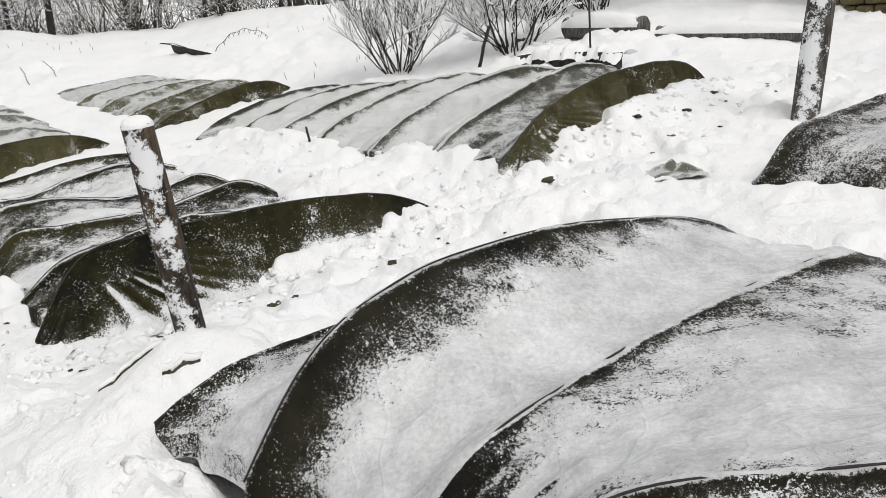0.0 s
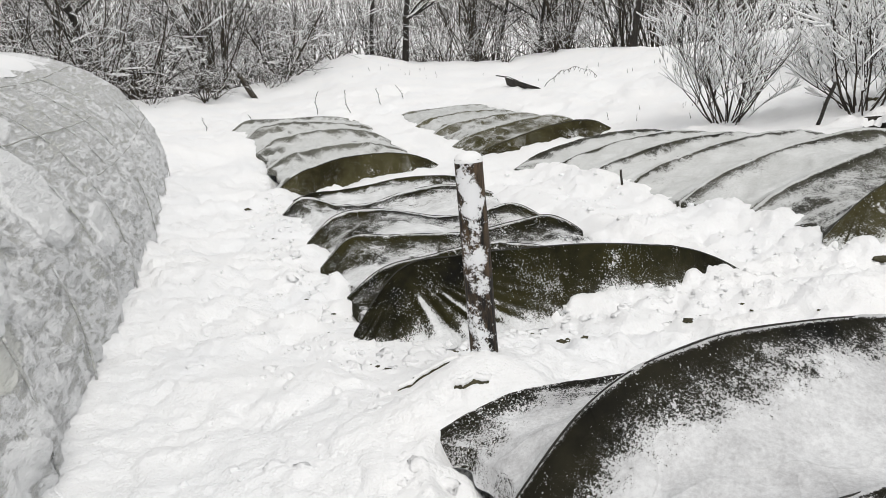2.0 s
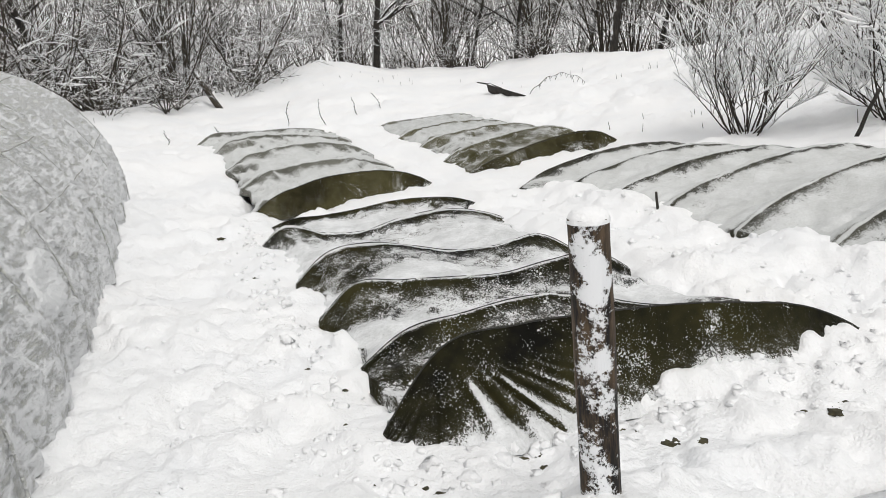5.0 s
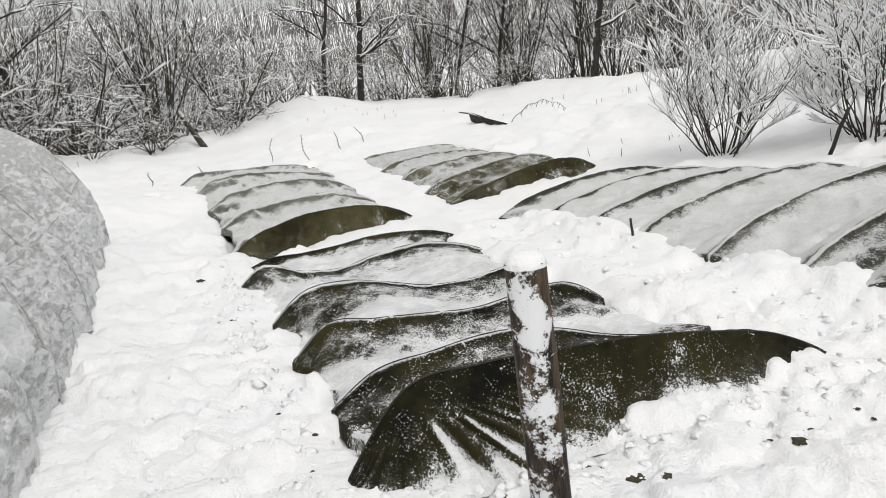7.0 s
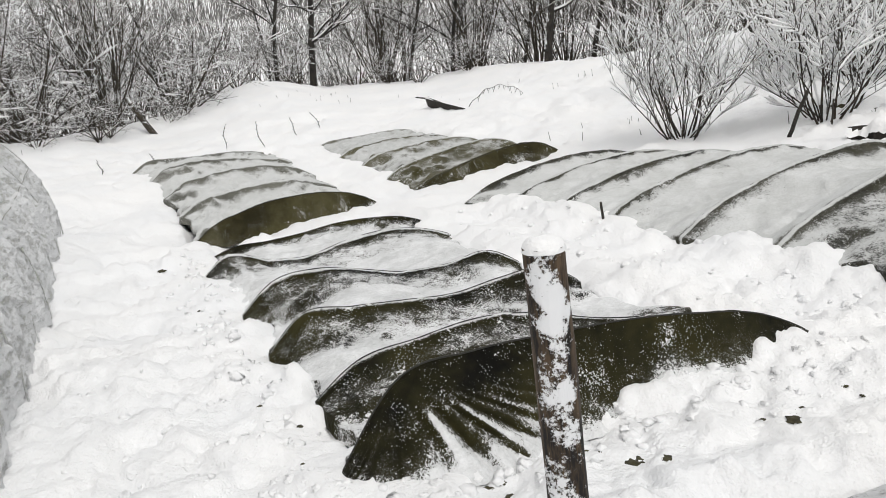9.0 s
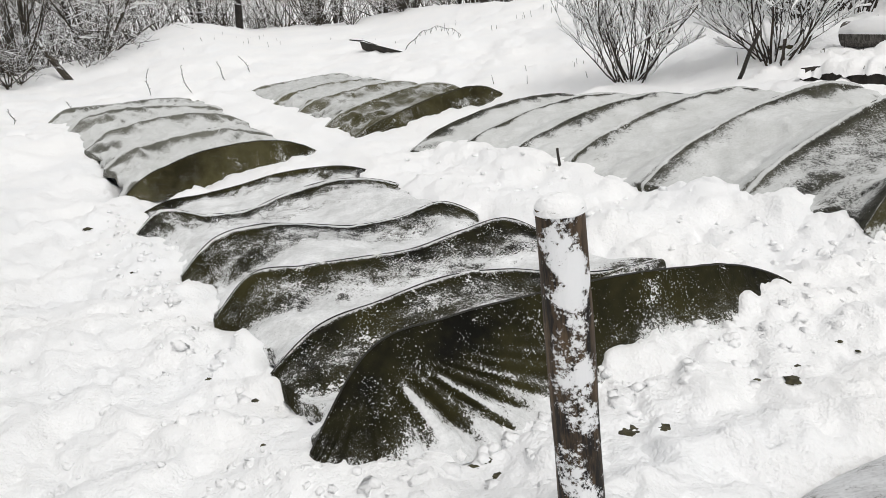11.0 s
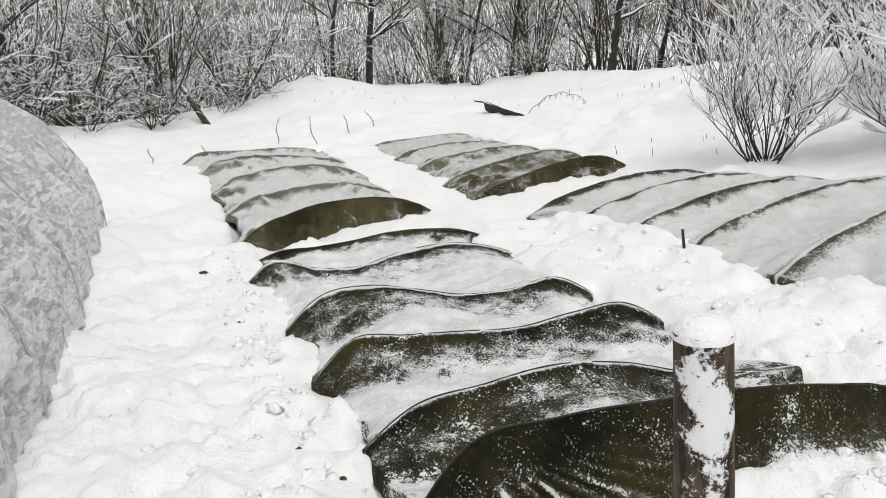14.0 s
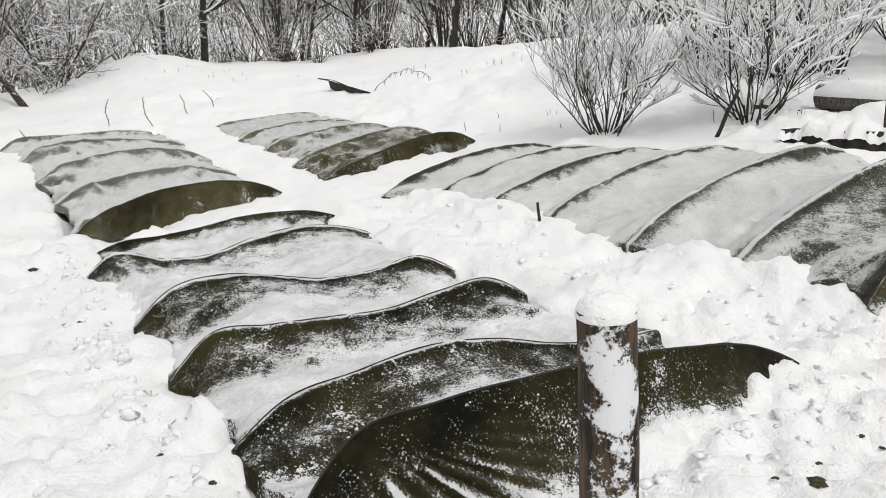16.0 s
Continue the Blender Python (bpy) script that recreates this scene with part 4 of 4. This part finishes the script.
def soil_bank():
    """A low cut bank of black soil with a lip of snow hanging over it."""
    root = tagged(empty("soil_bank"), "low bank of black soil under a lip of snow", "bank")
    a, c = Vector((0.92, 8.75)), Vector((1.85, 7.95))
    n = 60
    for name, mat, tall, back, z0 in (("soil", M_DARK, 0.17, 0.05, -0.12), ("snow_lip", M_SNOW, 0.0, 0.0, 0.0)):
        verts, rows = [], 9
        for k in range(n + 1):
            w = k / n
            p = a.lerp(c, w)
            rag = noise.noise(Vector((w * 5, 0, 3))) * 0.16 + noise.noise(Vector((w * 17, 0, 8))) * 0.06
            z = float(terrain(p.x, p.y)) + 0.03
            for j in range(rows):
                q = j / (rows - 1)
                if name == "soil":
                    out = 0.03 * noise.noise(Vector((w * 40, q * 5, 1))) + 0.03
                    verts.append((p.x + 0.7 * (q * 0.04 - out + rag), p.y + 0.7 * (q * 0.04 - out + rag), z - 0.12 + q * 0.24))
                else:
                    ang = q * math.pi
                    thick = (0.05 + 0.02 * noise.noise(Vector((w * 9, 4, 1)))) * math.sin(math.pi * min(max(w, 0.02), 0.98)) ** 0.3
                    dep = 0.3 - (0.34 + 0.09 * noise.noise(Vector((w * 13, 2, 2)))) * (1 - math.cos(ang)) * 0.5
                    verts.append((p.x + 0.7 * (dep + rag), p.y + 0.7 * (dep + rag), z + 0.08 + 0.03 * noise.noise(Vector((w * 7, 1, 9))) + thick * math.sin(ang) * 1.9 - (0.03 + 0.07 * max(0, noise.noise(Vector((w * 19, 7, 2))))) * (q > 0.85) + 0.02 * noise.noise(Vector((w * 30, q * 3, 6)))))
        mesh_object(name, verts, sheet_faces(n + 1, rows), mat, root)


soil_bank()


def bare_spots():
    """Dark clods and wet litter where the snow was broken."""
    rng = random.Random(9)
    spots = [(-0.32, 3.99, 0.05), (-0.35, 3.86, 0.04), (-0.93, 3.66, 0.05), (-0.82, 3.6, 0.035), (-1.42, 2.97, 0.06), (0.59, 4.89, 0.06), (1.48, 5.25, 0.045), (2.05, 6.08, 0.05), (2.29, 6.67, 0.06), (1.37, 5.68, 0.045),
             (1.75, 5.75, 0.04), (1.1, 5.2, 0.045), (0.95, 5.6, 0.04), (-5.9, 8.3, 0.05), (-5.3, 7.35, 0.05), (1.2, 10.4, 0.1), (1.55, 10.3, 0.08)]
    for k in range(30):
        u, v = rng.choice(((rng.uniform(-0.15, 1.3), -0.3 - abs(rng.gauss(0, 0.07))), (rng.uniform(1.2, 2.4), rng.uniform(-1.0, -0.35)), (rng.uniform(3.6, 5.6), rng.uniform(-0.8, -0.25)), (rng.gauss(-0.12, 0.05), rng.uniform(0, 5.5))))
        spots.append((*world_xy(u, v), rng.uniform(0.014, 0.03)))
    for k, (x, y, r) in enumerate(spots):
        ob = part("soil_clod", lump_mesh("clod", r * 0.75, k, M_DARK, 0.35, 0.6), M_LITTER)
        ob.matrix_world = pose(x, y, float(snow_height(np.array([x]), np.array([y]))[0]) - r * 0.16, 0, 0, rng.uniform(0, 360))
        tagged(ob, "dark wet clod of soil and grass in broken snow", "soil clod", group="bare clods in the snow")


def buried_strip(label, pts, wide, tall):
    """The edge of a board that shows through the snow, with a lip of snow on it."""
    root = tagged(empty("buried_board"), label, "board")
    for name, mat, y0, z0, z1 in (("edge", M_LITTER, 0.0, -0.08, tall), ("snow_lip", M_SNOW, 0.006, tall - 0.012, tall + 0.016)):
        verts, n = [], 24
        for k in range(n + 1):
            at = k / n * (len(pts) - 1)
            i = min(int(at), len(pts) - 2)
            p = Vector(pts[i]).lerp(Vector(pts[i + 1]), at - i)
            g = float(snow_height(np.array([p.x]), np.array([p.y]))[0])
            rag = 0.008 * noise.noise(Vector((k * 0.9, 3, tall))) - 0.5 * tall * (1 - math.sin(math.pi * min(max(k / n, 0.03), 0.97)) ** 0.4)
            half = wide * (1.5 if mat is M_SNOW else 0.5)
            for c, d in ((-half, z0), (-half, z1 - 0.012), (-half * 0.6, z1), (half * 0.6, z1), (half, z1 - 0.012), (half, z0)):
                verts.append((p.x, p.y + c + y0 + (half if mat is M_SNOW else 0), g + d + rag))
        faces = sheet_faces(n + 1, 6).tolist() + [list(range(6)), [n * 6 + j for j in range(6)]]
        mesh_object(name, verts, faces, mat, root)


M_LITTER = plain_material("wet_litter", (0.02, 0.018, 0.011), (0.10, 0.09, 0.045), 30, 0.85, 0.8)
bare_spots()
buried_strip("brown board edge curving out of trodden snow", ((-1.42, 2.77, 0), (-1.33, 2.85, 0), (-1.2, 2.9, 0)), 0.012, 0.008)
buried_strip("dark wet board edge under a lip of snow", ((-1.1, 2.59, 0), (-1.04, 2.6, 0), (-0.98, 2.64, 0)), 0.012, 0.009)


def crumpled_sheet():
    root = tagged(empty("crumpled_sheet"), "crumpled grey sheet lying half buried in snow", "sheet")
    n = 26
    verts = []
    for i in range(n):
        for j in range(n):
            a, c = i / (n - 1) - 0.5, j / (n - 1) - 0.5
            h = 0.05 * max(0, 1 - 2.1 * math.hypot(a, c)) + 0.09 * abs(noise.noise(Vector((a * 5, c * 5, 2)))) * (1 - 1.6 * max(abs(a), abs(c)))
            verts.append((1.24 + a * 0.34, 4.47 + c * 0.26, float(terrain(1.24, 4.47)) - 0.035 + h))
    mesh_object("sheet", verts, sheet_faces(n, n), M_PALE, root)


crumpled_sheet()


def stone_hut():
    """The foot of a stone hut behind the logs, its dark doorway beside it."""
    root = tagged(empty("stone_hut"), "old hut of mossy yellow stone behind the logs", "hut")
    rng = random.Random(2)
    z = float(terrain(5.0, 8.6)) - 0.2
    bm = bmesh.new()
    bmesh.ops.create_cube(bm, size=1)
    bmesh.ops.scale(bm, vec=(4.0, 0.5, 3.0), verts=bm.verts)
    part("wall", bm, M_DARK, root, flat=True).matrix_basis = pose(6.5, 9.2, z + 1.5, 0, 0, -50)
    course = 0.0
    row = 0
    while course < 1.1:
        h = rng.uniform(0.13, 0.2)
        w = -1.9
        while w < 0.9:
            wide = rng.uniform(0.2, 0.42)
            bm = bmesh.new()
            bmesh.ops.create_cube(bm, size=1)
            bmesh.ops.scale(bm, vec=(wide - 0.015, 0.16, h - 0.015), verts=bm.verts)
            bmesh.ops.bevel(bm, geom=bm.edges[:], offset=0.02, segments=1, affect="EDGES")
            ob = part("stone", bm, M_STONE, root)
            ob.matrix_basis = pose(6.5, 9.2, z, 0, 0, -50) @ pose(w + wide / 2, -0.25 - rng.uniform(0, 0.03), course + h / 2 + 0.1)
            w += wide
        course += h
        row += 1


stone_hut()


def weeds():
    """Dead stalks and grass tips that stand out of the snow on the slope."""
    rng = random.Random(12)
    tb = Tubes()
    for cx, cy, n, spread in ((-1.4, 12.2, 16, 0.5), (-0.6, 11.9, 14, 0.5), (-10.4, 21.5, 20, 1.0), (-8.9, 21.0, 12, 0.8), (-6.0, 21.0, 14, 1.6), (-3.2, 19.0, 14, 1.2), (-2.0, 17.5, 14, 1.0), (-12.6, 14.2, 10, 0.5), (1.3, 9.9, 14, 0.4), (2.2, 11.6, 14, 0.5)):
        for k in range(n // 2):
            x, y = cx + rng.gauss(0, spread), cy + rng.gauss(0, spread * 0.6)
            z = float(terrain(x, y))
            h = rng.uniform(0.04, 0.14)
            tb.add([Vector((x, y, z - 0.03)), Vector((x + rng.uniform(-0.03, 0.03), y, z + h))], [0.006, 0.003], 3)
    tagged(tb.make("dry_weeds", M_DARK), "dead weed stalks standing out of the snow", "weeds", kind="stuff")


weeds()


def snow_clods():
    """Crumbled clods of snow kicked up along the beds and paths."""
    rng = random.Random(77)
    bm = bmesh.new()
    bmesh.ops.create_icosphere(bm, subdivisions=2, radius=1)
    ball = np.array([p.co[:] for p in bm.verts])
    tris = np.array([[p.index for p in f.verts] for f in bm.faces])
    bm.free()
    spots = []
    for k in range(150):
        spots.append((rng.gauss(-0.14, 0.12), rng.uniform(-0.3, 5.6)))
    for k in range(130):
        spots.append((rng.uniform(-0.1, 2.3), -0.35 + rng.gauss(0, 0.16)))
    for k in range(120):
        spots.append((rng.uniform(2.25, 2.95), rng.uniform(-0.3, 5.0)))
    for k in range(110):
        spots.append((rng.uniform(2.6, 5.2), -0.35 + rng.gauss(0, 0.3)))
    for k in range(90):
        spots.append((rng.uniform(-1.1, 0.1), rng.uniform(-2.2, 3.0)))
    small = len(spots)
    for k in range(30):
        spots.append((rng.uniform(-0.1, 1.35), -0.27 + rng.gauss(0, 0.05)))
    for k in range(40):
        spots.append((rng.uniform(3.2, 5.4), -0.25 + rng.gauss(0, 0.08)))
    for k in range(40):
        spots.append((rng.gauss(-0.08, 0.05), rng.uniform(0, 5.4)))
    verts, faces = [], []
    for k, (u, v) in enumerate(spots):
        x, y = world_xy(u, v)
        r = 0.012 + 0.024 * rng.random() ** 2 if k < small else rng.uniform(0.015, 0.038)
        q = ball * 1.7 + k * 3.3
        bump = 1 + 0.7 * (value_noise(q[:, 0] + q[:, 2], q[:, 1] - q[:, 2], 5) - 0.2)
        p = ball * bump[:, None] * r * np.array([rng.uniform(0.8, 1.3), rng.uniform(0.8, 1.3), 0.75])
        z = float(snow_height(np.array([x]), np.array([y]))[0])
        verts.append(p + np.array([x, y, z - r * 0.15]))
        faces.append(tris + k * len(ball))
    ob = mesh_object("snow_clods", np.concatenate(verts), np.concatenate(faces), M_SNOW)
    tagged(ob, "small crumbled clods of snow along the beds", "snow clods", kind="stuff")


snow_clods()
